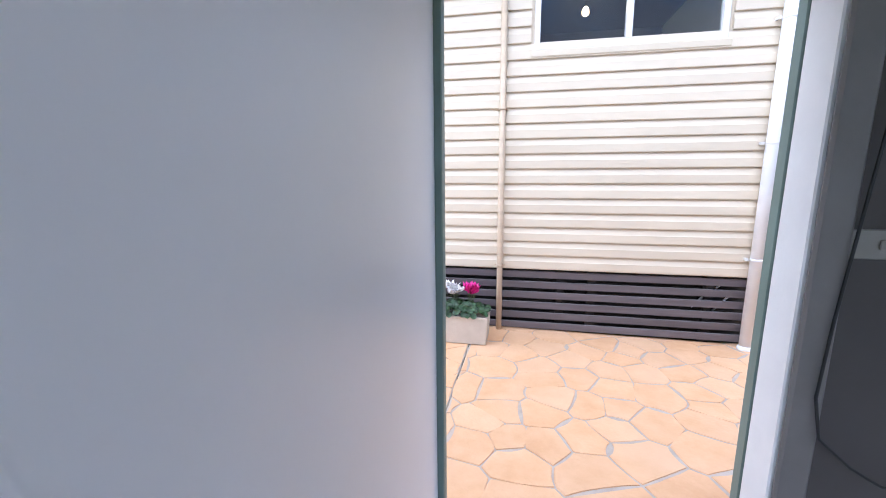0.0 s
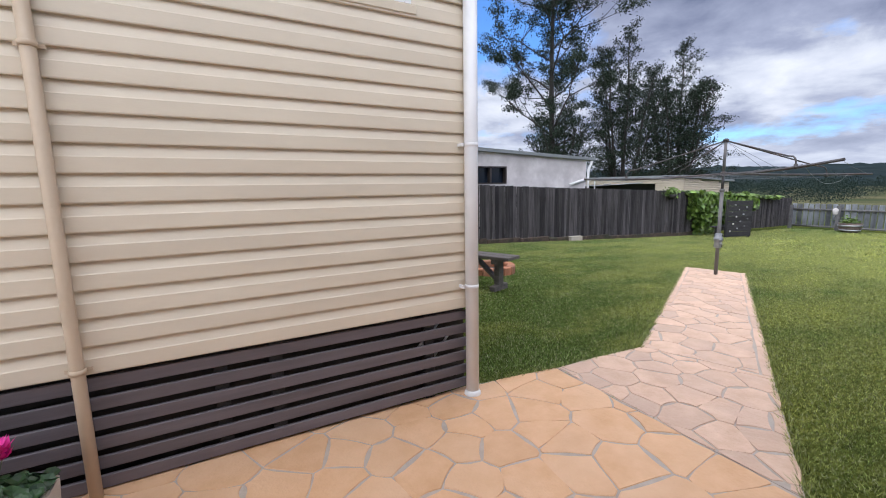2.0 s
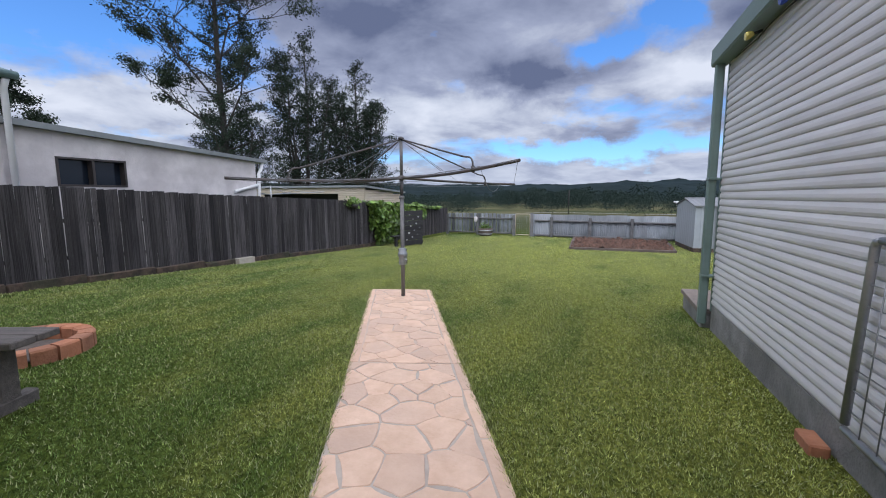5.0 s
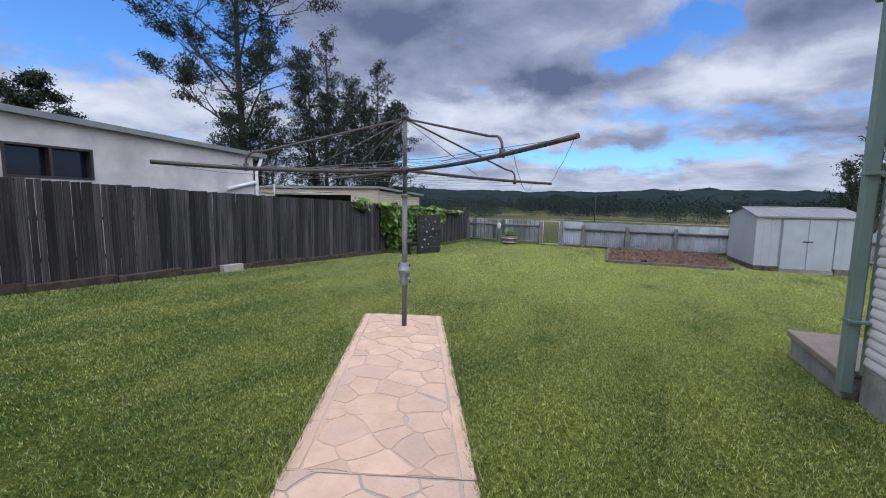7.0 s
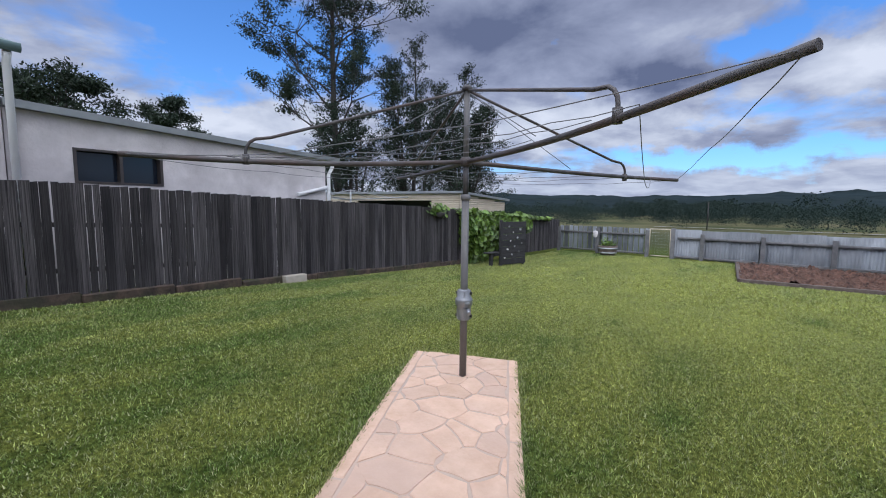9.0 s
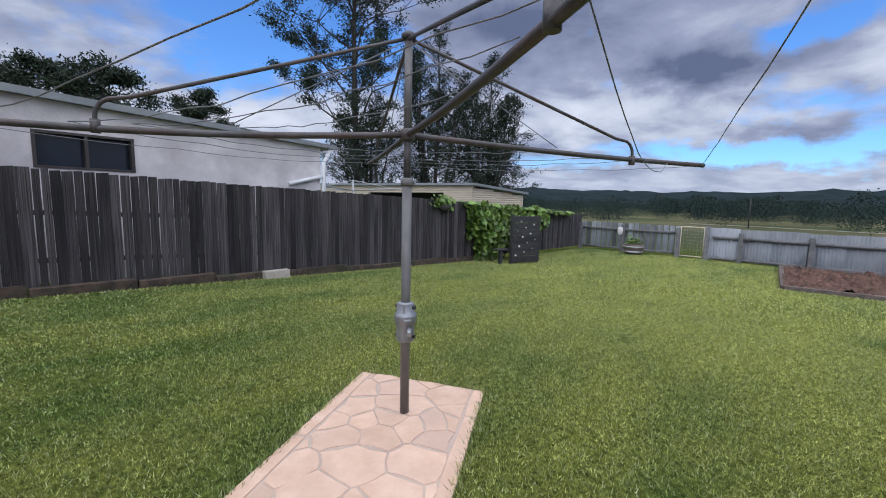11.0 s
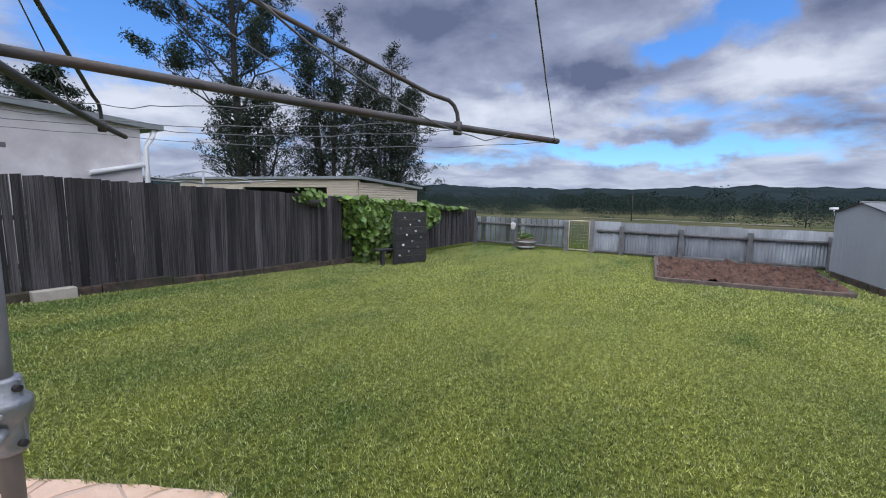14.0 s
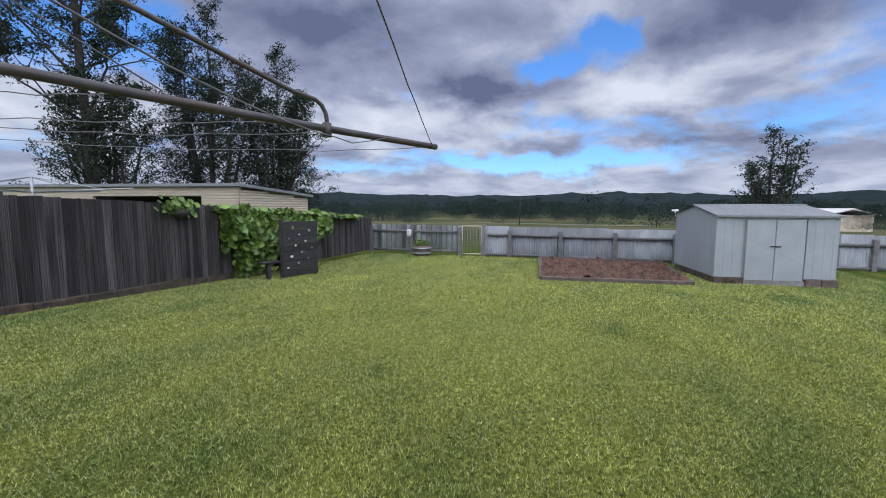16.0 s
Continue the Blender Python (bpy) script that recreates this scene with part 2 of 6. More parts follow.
MAST_PAINT = material("mast_paint", (0.125, 0.120, 0.120), (0.185, 0.178, 0.178), 8, 0.5, 0.1, 80, metal=0.3, c3=(0.18, 0.14, 0.12), stain=0.5)
CAST = material("cast_alloy", (0.25, 0.26, 0.285), (0.36, 0.37, 0.395), 12, 0.45, 0.15, 90, metal=0.6)
WIRE = material("line_wire", (0.10, 0.10, 0.11), (0.17, 0.17, 0.18), 20, 0.5, 0.0)
RENDERED = material("rendered_wall", (0.50, 0.47, 0.475), (0.70, 0.66, 0.665), 2.6, 0.9, 0.3, 30, c3=(0.40, 0.37, 0.38), stain=0.6, stain_scale=1.4, detail=6, spec=0.2)
ROOF_GREY = material("roof_steel", (0.19, 0.205, 0.215), (0.26, 0.275, 0.285), 4, 0.5, 0.05, 40, metal=0.2)
ROOF_GREEN = material("roof_green", (0.11, 0.17, 0.17), (0.16, 0.23, 0.225), 4, 0.5, 0.05, 40, metal=0.2)
BEIGE_IRON = material("beige_iron", (0.47, 0.40, 0.31), (0.55, 0.475, 0.375), 3, 0.55, 0.05, 60)
FRAME_BROWN = material("bronze_frame", (0.035, 0.028, 0.026), (0.055, 0.045, 0.042), 5, 0.4, 0.0)
DARK_GLASS = material("dark_window", (0.008, 0.012, 0.02), (0.012, 0.018, 0.03), 1, 0.06, 0.0)
CORR = material("old_zinc", (0.15, 0.165, 0.185), (0.30, 0.318, 0.345), 3, 0.55, 0.06, 40, metal=0.25, stretch=(1, 1, 0.35), c3=(0.17, 0.175, 0.19), stain=0.75, rand=0.45)
RAIL = material("grey_rail", (0.10, 0.10, 0.105), (0.19, 0.185, 0.19), 7, 0.85, 0.4, 30, rand=0.15)
SHED_STEEL = material("pale_shed_steel", (0.285, 0.31, 0.335), (0.345, 0.37, 0.40), 2, 0.45, 0.03, 50, c3=(0.25, 0.265, 0.28), stain=0.4)
SHED_ROOF = material("shed_roof_steel", (0.17, 0.175, 0.185), (0.23, 0.235, 0.245), 3, 0.45, 0.04, 50, metal=0.15)
SLEEPER = material("brown_sleeper", (0.06, 0.045, 0.04), (0.14, 0.11, 0.095), 6, 0.9, 0.4, 30, rand=0.2)
SOIL = material("mulch_soil", (0.014, 0.007, 0.005), (0.19, 0.10, 0.07), 8, 0.95, 1.0, 26, c3=(0.10, 0.06, 0.045), stain=0.6, stain_scale=2)
POT_STONE = material("cast_planter", (0.58, 0.52, 0.44), (0.66, 0.60, 0.52), 10, 0.85, 0.15, 70, c3=(0.48, 0.42, 0.35), stain=0.4)
LEAF_DARK = material("cyclamen_leaf", (0.012, 0.036, 0.012), (0.036, 0.088, 0.026), 25, 0.45, 0.1, 60, island=0.35)
PETAL_WHITE = material("white_petal", (0.75, 0.74, 0.76), (0.85, 0.84, 0.85), 30, 0.6, 0.05, 60, island=0.06)
PETAL_PINK = material("magenta_petal", (0.66, 0.012, 0.26), (0.82, 0.03, 0.38), 30, 0.55, 0.05, 60, island=0.15)
STEM = material("stem", (0.06, 0.08, 0.03), (0.10, 0.12, 0.05), 20, 0.6, 0.0)
VINE_LEAF = material("vine_leaf", (0.040, 0.095, 0.012), (0.145, 0.215, 0.034), 6, 0.5, 0.1, 40, island=0.55)
BARK = material("gum_bark", (0.018, 0.016, 0.015), (0.058, 0.050, 0.047), 4, 0.9, 0.5, 12, stretch=(3, 3, 0.5))
GUM_LEAF = material("gum_leaf", (0.010, 0.019, 0.012), (0.038, 0.055, 0.034), 3, 0.6, 0.0, island=0.4, spec=0.2)
DENSE_LEAF = material("dense_leaf", (0.006, 0.012, 0.008), (0.034, 0.052, 0.031), 3, 0.6, 0.0, island=0.4, spec=0.2)
# far greens are tinted bluish to paint in the haze of distance
HAZED_LEAF = material("hazed_leaf", (0.016, 0.027, 0.024), (0.034, 0.048, 0.040), 0.2, 0.8, 0.0, island=0.22, spec=0.05)
HAZED_FOREST = material("hazed_forest", (0.014, 0.021, 0.024), (0.028, 0.038, 0.040), 0.03, 1.0, 0.0, spec=0.0, stain=0.5, c3=(0.030, 0.045, 0.055), stain_scale=0.004)
PANEL_WOOD = material("charred_board", (0.014, 0.013, 0.014), (0.042, 0.040, 0.044), 6, 0.8, 0.4, 25, stretch=(1, 1, 5), rand=0.3)
WALL_PAINT = material("grey_room_paint", (0.79, 0.79, 0.83), (0.83, 0.83, 0.87), 1.5, 0.36, 0.02, 70)
# near-black colour that holds the shade of dim rooms
ROOM_SHADE = material("room_shade", (0.062, 0.053, 0.051), (0.082, 0.071, 0.069), 1.5, 0.7, 0.03, 50)
# trim facing away from the door: its shade is mixed into the colour
SHADED_TRIM = material("shaded_trim", (0.165, 0.148, 0.143), (0.22, 0.20, 0.195), 3, 0.5, 0.04, 60, c3=(0.18, 0.16, 0.15), stain=0.4)
# cream plastic, its colour taken down for the shade of the room
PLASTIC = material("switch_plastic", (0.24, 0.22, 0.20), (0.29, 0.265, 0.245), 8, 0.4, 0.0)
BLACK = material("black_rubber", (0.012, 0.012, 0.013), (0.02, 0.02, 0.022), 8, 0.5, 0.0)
BULB = [material("bulb_" + n, c, tuple(v * 1.2 for v in c), 9, 0.25, 0.0) for n, c in
        (("orange", (0.60, 0.14, 0.06)), ("blue", (0.03, 0.06, 0.32)), ("yellow", (0.50, 0.42, 0.10)), ("red", (0.45, 0.04, 0.04)))]
LAMP = glow_material("room_lamp", (1.0, 0.62, 0.30), 4.0)
BLIND = material("grey_blind", (0.20, 0.20, 0.21), (0.27, 0.27, 0.28), 6, 0.5, 0.0)
ROAD_PALE = material("pale_road", (0.34, 0.34, 0.34), (0.42, 0.42, 0.42), 1, 0.8, 0.0)
PANE = glass_material("clear_pane", (0.85, 0.9, 0.92))


# ---------------------------------------------------------------- mesh helpers
def mesh_from(bm, name):
    me = bpy.data.meshes.new(name)
    bm.to_mesh(me)
    bm.free()
    return me


def part(name, bm, mat, parent=None, label="", smooth=False):
    """Links a bmesh as one mesh object, under a thing or a part where a parent is given."""
    me = mesh_from(bm, name)
    me.materials.append(mat)
    if smooth:
        me.shade_smooth()
    ob = new(name, me)
    if parent is not None:
        ob.parent = parent
    return tagged(ob, label)


def piece(name, me, parent, m, label=""):
    ob = new(name, me)
    ob.parent = parent
    ob.matrix_basis = m
    return tagged(ob, label)


def array_mesh(name, verts, faces, mat):
    me = bpy.data.meshes.new(name)
    me.from_pydata(verts, [], faces)
    me.materials.append(mat)
    return me


def thing(name, label, category, group="", at=(0, 0, 0), turn=0.0):
    ob = new(name)
    ob.matrix_basis = pose(*at, 0, 0, turn)
    ob.empty_display_size = 0.2
    return tagged(ob, label, category, group)


def box(bm, x0, x1, y0, y1, z0, z1, bevel=0.0, m=None):
    made = bmesh.ops.create_cube(bm, size=1.0)["verts"]
    for v in made:
        v.co = Vector(((x0 + x1) / 2 + v.co.x * (x1 - x0), (y0 + y1) / 2 + v.co.y * (y1 - y0), (z0 + z1) / 2 + v.co.z * (z1 - z0)))
    if bevel:
        es = list({e for v in made for e in v.link_edges})
        got = bmesh.ops.bevel(bm, geom=es, offset=bevel, segments=1, affect="EDGES")
        made = list({v for f in got["faces"] for v in f.verts} | {v for v in made if v.is_valid})
    if m is not None:
        for v in made:
            v.co = m @ v.co
    return made


def boxed(*args, **kw):
    bm = bmesh.new()
    box(bm, *args, **kw)
    return bm


def tube(bm, pts, r, n=8, r_end=None, caps=True):
    """A round tube along points; its radius runs from r to r_end."""
    pts = [Vector(p) for p in pts]
    rings = []
    side = None
    for i, p in enumerate(pts):
        d = (pts[min(i + 1, len(pts) - 1)] - pts[max(i - 1, 0)]).normalized()
        if side is None:
            side = d.orthogonal().normalized()
        side = (side - d * side.dot(d)).normalized()
        over = d.cross(side)
        rad = r if r_end is None else r + (r_end - r) * i / (len(pts) - 1)
        rings.append([bm.verts.new(p + rad * (math.cos(a) * side + math.sin(a) * over)) for a in (2 * math.pi * k / n for k in range(n))])
    for a, b in zip(rings, rings[1:]):
        for k in range(n):
            f = bm.faces.new((a[k], a[(k + 1) % n], b[(k + 1) % n], b[k]))
            f.smooth = True
    if caps:
        bm.faces.new(rings[0][::-1])
        bm.faces.new(rings[-1])
    return bm


def tubed(pts, r, n=8, r_end=None):
    return tube(bmesh.new(), pts, r, n, r_end)


def prism(bm, profile, x0, x1):
    """A closed profile of (y, z) drawn out along x."""
    a = [bm.verts.new((x0, y, z)) for y, z in profile]
    b = [bm.verts.new((x1, y, z)) for y, z in profile]
    n = len(profile)
    for i in range(n):
        bm.faces.new((a[i], a[(i + 1) % n], b[(i + 1) % n], b[i]))
    bm.faces.new(a[::-1])
    bm.faces.new(b)
    bmesh.ops.recalc_face_normals(bm, faces=bm.faces)
    return bm


def lathe(bm, profile, n=16, at=(0, 0, 0)):
    """A profile of (radius, z) turned round the upright axis."""
    o = Vector(at)
    rings = [[bm.verts.new(o + Vector((r * math.cos(a), r * math.sin(a), z))) for a in (2 * math.pi * k / n for k in range(n))] for r, z in profile]
    for a, b in zip(rings, rings[1:]):
        for k in range(n):
            f = bm.faces.new((a[k], a[(k + 1) % n], b[(k + 1) % n], b[k]))
            f.smooth = True
    bm.faces.new(rings[0][::-1])
    bm.faces.new(rings[-1])
    return bm


def smooth01(v):
    v = min(max(v, 0.0), 1.0)
    return v * v * (3 - 2 * v)


def near_ground(x, y):
    x, y = min(max(x, -4.0), 22.0), min(max(y, -10.0), 7.8)
    return -0.069 + 0.0031 * x - 0.0038035 * x * x + 0.00012866 * x ** 3 + 0.02364 * y - 0.00055920 * x * y


def ground(x, y):
    """The height of the ground: a lawn that falls gently to the back fence, then a shallow valley."""
    z = near_ground(x, y)
    patio = smooth01((3.4 - x) / 1.6) * smooth01((y - 0.9) / 0.5) * smooth01((4.6 - y) / 0.6)
    z = z * (1 - patio) + (-0.012 * x - 0.012) * patio
    z -= 3.3 * smooth01((x - 23.0) / 120.0)
    return z


# ---------------------------------------------------------------- ground, lawn and paving
def spaced(lo, hi, step, reach):
    """Even steps from lo to hi, then steps that grow out to the reach on both sides."""
    mid = list(np.arange(lo, hi + 1e-6, step))
    outer, d, s = [], 0.0, step
    while d < reach:
        s *= 1.35
        d += s
        outer.append(d)
    return [lo - d for d in outer[::-1]] + mid + [hi + d for d in outer]


def lawn_colour(m, dark, light, straw, amount):
    """Green turf for a material: tufts, mowing stripes along x, and drier yellow patches."""
    nt = m.node_tree
    p = nt.nodes["Principled BSDF"]
    fine = p.inputs["Base Color"].links[0].from_socket
    tc = nt.nodes.new("ShaderNodeTexCoord")
    sp_ = nt.nodes.new("ShaderNodeMapping")
    sp_.inputs["Scale"].default_value = (0.48, 1.0, 1.0)
    sp_.inputs["Rotation"].default_value = (0, 0, 0.12)
    nt.links.new(tc.outputs["Object"], sp_.inputs[0])
    band = nt.nodes.new("ShaderNodeTexNoise")
    band.inputs["Scale"].default_value, band.inputs["Detail"].default_value = 1.5, 2.5
    nt.links.new(sp_.outputs[0], band.inputs["Vector"])
    patch = nt.nodes.new("ShaderNodeTexNoise")
    patch.inputs["Scale"].default_value, patch.inputs["Detail"].default_value, patch.inputs["Roughness"].default_value = 1.15, 5.5, 0.60
    nt.links.new(sp_.outputs[0], patch.inputs["Vector"])
    both = nt.nodes.new("ShaderNodeMath")
    both.operation = "MULTIPLY_ADD"
    both.inputs[1].default_value = 0.50
    nt.links.new(band.outputs["Fac"], both.inputs[0])
    nt.links.new(patch.outputs["Fac"], both.inputs[2])
    tint = nt.nodes.new("ShaderNodeValToRGB")
    els = tint.color_ramp.elements
    els[0].position, els[0].color = 0.60, (*dark, 1)
    els[1].position, els[1].color = 1.02, (*straw, 1)
    e = els.new(0.76)
    e.color = (*light, 1)
    # the open middle of the yard dries out first
    away = nt.nodes.new("ShaderNodeVectorMath")
    away.operation = "DISTANCE"
    away.inputs[1].default_value = (14.2, 3.9, -0.4)
    nt.links.new(tc.outputs["Object"], away.inputs[0])
    dry = nt.nodes.new("ShaderNodeMapRange")
    dry.inputs["From Min"].default_value, dry.inputs["From Max"].default_value = 2.5, 10.0
    dry.inputs["To Min"].default_value, dry.inputs["To Max"].default_value = 0.12, -0.14
    nt.links.new(away.outputs["Value"], dry.inputs["Value"])
    wear = nt.nodes.new("ShaderNodeMath")
    wear.operation = "ADD"
    nt.links.new(both.outputs[0], wear.inputs[0])
    nt.links.new(dry.outputs[0], wear.inputs[1])
    # a worn strip of drier turf runs beside the outbuilding
    side = nt.nodes.new("ShaderNodeVectorMath")
    side.operation = "DISTANCE"
    side.inputs[1].default_value = (4.6, 2.3, 0.0)
    nt.links.new(tc.outputs["Object"], side.inputs[0])
    worn = nt.nodes.new("ShaderNodeMapRange")
    worn.inputs["From Min"].default_value, worn.inputs["From Max"].default_value = 0.4, 2.6
    worn.inputs["To Min"].default_value, worn.inputs["To Max"].default_value = 0.24, 0.0
    nt.links.new(side.outputs["Value"], worn.inputs["Value"])
    strip = nt.nodes.new("ShaderNodeMath")
    strip.operation = "ADD"
    nt.links.new(wear.outputs[0], strip.inputs[0])
    nt.links.new(worn.outputs[0], strip.inputs[1])
    # stripes left by the mower, running to the back fence
    stripe = nt.nodes.new("ShaderNodeTexWave")
    stripe.bands_direction = "Y"
    stripe.inputs["Scale"].default_value, stripe.inputs["Distortion"].default_value, stripe.inputs["Detail Scale"].default_value = 0.33, 1.6, 0.35
    nt.links.new(tc.outputs["Object"], stripe.inputs["Vector"])
    mown = nt.nodes.new("ShaderNodeMath")
    mown.operation = "MULTIPLY_ADD"
    mown.inputs[1].default_value = 0.04
    nt.links.new(stripe.outputs["Fac"], mown.inputs[0])
    nt.links.new(strip.outputs[0], mown.inputs[2])
    nt.links.new(mown.outputs[0], tint.inputs[0])
    mx = nt.nodes.new("ShaderNodeMix")
    mx.data_type, mx.blend_type = "RGBA", "MULTIPLY"
    mx.inputs["Factor"].default_value = amount
    nt.links.new(fine, mx.inputs["A"])
    nt.links.new(tint.outputs[0], mx.inputs["B"])
    # tufts a hand wide: lush dark ones among lighter ones
    tuft = nt.nodes.new("ShaderNodeTexNoise")
    tuft.inputs["Scale"].default_value, tuft.inputs["Detail"].default_value, tuft.inputs["Roughness"].default_value = 42.0, 4.0, 0.8
    nt.links.new(tc.outputs["Object"], tuft.inputs["Vector"])
    tr = nt.nodes.new("ShaderNodeMapRange")
    for key, val in (("From Min", 0.30), ("From Max", 0.70), ("To Min", 0.40), ("To Max", 1.62)):
        tr.inputs[key].default_value = val
    nt.links.new(tuft.outputs["Fac"], tr.inputs["Value"])
    hv = nt.nodes.new("ShaderNodeHueSaturation")
    nt.links.new(tr.outputs[0], hv.inputs["Value"])
    nt.links.new(mx.outputs["Result"], hv.inputs["Color"])
    nt.links.new(hv.outputs[0], p.inputs["Base Color"])
    return m


LAWN_TINTS = ((0.72, 0.82, 0.70), (1.22, 1.13, 1.02), (1.55, 1.38, 1.14))


def ground_material():
    m = material("lawn_soil", (0.022, 0.035, 0.007), (0.150, 0.175, 0.042), 30, 0.95, 1.0, 70, detail=9, spec=0.03)
    lawn_colour(m, *LAWN_TINTS, 1.0)
    nt = m.node_tree
    p = nt.nodes["Principled BSDF"]
    lawn = p.inputs["Base Color"].links[0].from_socket
    tc = nt.nodes.new("ShaderNodeTexCoord")
    sp = nt.nodes.new("ShaderNodeSeparateXYZ")
    nt.links.new(tc.outputs["Object"], sp.inputs[0])
    past = nt.nodes.new("ShaderNodeMapRange")
    past.inputs["From Min"].default_value, past.inputs["From Max"].default_value = 22.0, 26.0
    nt.links.new(sp.outputs[0], past.inputs["Value"])
    field = nt.nodes.new("ShaderNodeTexNoise")
    field.inputs["Scale"].default_value, field.inputs["Detail"].default_value = 0.03, 8.0
    nt.links.new(tc.outputs["Object"], field.inputs["Vector"])
    ramp = nt.nodes.new("ShaderNodeValToRGB")
    ramp.color_ramp.elements[0].position, ramp.color_ramp.elements[0].color = 0.40, (0.052, 0.064, 0.030, 1)
    ramp.color_ramp.elements[1].position, ramp.color_ramp.elements[1].color = 0.62, (0.125, 0.115, 0.062, 1)
    nt.links.new(field.outputs["Fac"], ramp.inputs[0])
    mx = nt.nodes.new("ShaderNodeMix")
    mx.data_type = "RGBA"
    nt.links.new(past.outputs[0], mx.inputs["Factor"])
    nt.links.new(lawn, mx.inputs["A"])
    nt.links.new(ramp.outputs[0], mx.inputs["B"])
    nt.links.new(mx.outputs["Result"], p.inputs["Base Color"])
    return m


xs, ys = spaced(-4.0, 24.0, 0.35, 3500), spaced(-9.0, 12.0, 0.35, 3500)
gv = [(x, y, ground(x, y)) for y in ys for x in xs]
nx = len(xs)
gf = [(j * nx + i, j * nx + i + 1, (j + 1) * nx + i + 1, (j + 1) * nx + i) for j in range(len(ys) - 1) for i in range(nx - 1)]
ground_ob = new("ground", array_mesh("ground", gv, gf, ground_material()))
ground_ob.data.shade_smooth()
tagged(ground_ob, "mown green lawn running out into pale valley fields", "ground", kind="structure")

# paving: outlines of the slabs, parted by the expansion joints
SLABS = [
    [(-3.4, 1.27), (-0.331, 1.27), (-0.331, 3.84), (-3.4, 3.84)],
    [(-0.324, 1.27), (1.16, 1.27), (2.786, 2.10), (2.786, 3.71), (2.05, 3.84), (-0.324, 3.84)],
    [(2.793, 2.105), (5.735, 3.615), (5.378, 4.475), (3.76, 3.655), (2.793, 3.705)],
    [(5.742, 3.62), (8.51, 5.03), (8.10, 5.87), (5.384, 4.48)],
]


def inside(poly, x, y):
    hit = False
    for (ax, ay), (bx, by) in zip(poly, poly[1:] + poly[:1]):
        if (ay > y) != (by > y) and x < (bx - ax) * (y - ay) / (by - ay) + ax:
            hit = not hit
    return hit


def clip(poly, px, py, qx, qy):
    """The part of a convex polygon on the side of (px, py), cut half way to (qx, qy)."""
    mx, my, dx, dy = (px + qx) / 2, (py + qy) / 2, qx - px, qy - py
    got = []
    for (ax, ay), (bx, by) in zip(poly, poly[1:] + poly[:1]):
        da, db = (ax - mx) * dx + (ay - my) * dy, (bx - mx) * dx + (by - my) * dy
        if da <= 0:
            got.append((ax, ay))
        if da * db < 0:
            k = da / (da - db)
            got.append((ax + (bx - ax) * k, ay + (by - ay) * k))
    return got


def shrink(poly, d):
    """A convex polygon drawn in by d on every side."""
    cx, cy = sum(p[0] for p in poly) / len(poly), sum(p[1] for p in poly) / len(poly)
    for (ax, ay), (bx, by) in list(zip(poly, poly[1:] + poly[:1])):
        ln = math.hypot(bx - ax, by - ay)
        if ln < 1e-5:
            continue
        nx_, ny_ = (by - ay) / ln, -(bx - ax) / ln
        if nx_ * (cx - ax) + ny_ * (cy - ay) < 0:
            nx_, ny_ = -nx_, -ny_
        ox, oy = ax + nx_ * d, ay + ny_ * d
        poly = clip(poly, ox + nx_, oy + ny_, ox - nx_, oy - ny_)
        if len(poly) < 3:
            return []
    return poly


PAVE_LIFT = 0.022


def slab_z(x, y):
    return ground(x, y) + PAVE_LIFT


def slab_mesh(poly):
    """A slab with a rough foot, bedded in the lawn."""
    bm = bmesh.new()
    dense = []
    for (ax, ay), (bx, by) in zip(poly, poly[1:] + poly[:1]):
        n = max(1, int(math.hypot(bx - ax, by - ay) / 0.12))
        for k in range(n):
            w = 0.006 * (random.random() - 0.5) if k else 0
            dense.append((ax + (bx - ax) * k / n + w, ay + (by - ay) * k / n + w))
    top = [bm.verts.new((x, y, slab_z(x, y) - 0.004)) for x, y in dense]
    low = [bm.verts.new((x, y, slab_z(x, y) - 0.10)) for x, y in dense]
    n = len(top)
    for i in range(n):
        bm.faces.new((low[i], low[(i + 1) % n], top[(i + 1) % n], top[i]))
    f = bm.faces.new(top)
    bmesh.ops.triangulate(bm, faces=[f])
    return bm


rng = random.Random(7)
paving_jobs = []
for s, poly in enumerate(SLABS):
    name = "pavement" if s < 2 else "path"
    slab = part(name, slab_mesh(poly), PATH_GROUT if s == 3 else GROUT)
    tagged(slab, "peach stencilled crazy-paving concrete slab with grey joints", "paving", kind="structure")
    paving_jobs.append((slab, poly))


# ---------------------------------------------------------------- cream house
WALL = 3.80          # face of the house wall
CORNER = 2.06


def board_profile(p):
    return [(0.0, 0.0), (-0.026, 0.0), (-0.028, 0.006), (-0.0265, 0.54 * p), (-0.0265 + 0.004, 0.58 * p), (-0.006, 0.97 * p), (-0.006, p), (0.0, p)]


house = thing("house", "cream weatherboard house on a dark slatted base", "house", at=(0, WALL, 0))
part("wall", boxed(-4.0, -0.93, 0.0, 0.12, 0.60, 1.98), CREAM_TRIM, house)
part("wall", boxed(-4.0, -2.35, 0.0, 0.12, 1.98, 3.6), CREAM_TRIM, house)
part("wall", boxed(-0.93, 0.17, 0.0, 0.12, 0.60, 3.6), CREAM_TRIM, house)
part("wall", boxed(0.17, 1.61, 0.0, 0.12, 0.60, 2.52), CREAM_TRIM, house)
part("wall", boxed(0.17, 1.61, 0.0, 0.12, 3.48, 3.6), CREAM_TRIM, house)
part("wall", boxed(-2.35, -0.93, 0.0, 0.12, 3.3, 3.6), CREAM_TRIM, house)
part("wall", boxed(1.61, CORNER - 0.01, 0.0, 0.12, 0.60, 3.6), CREAM_TRIM, house)
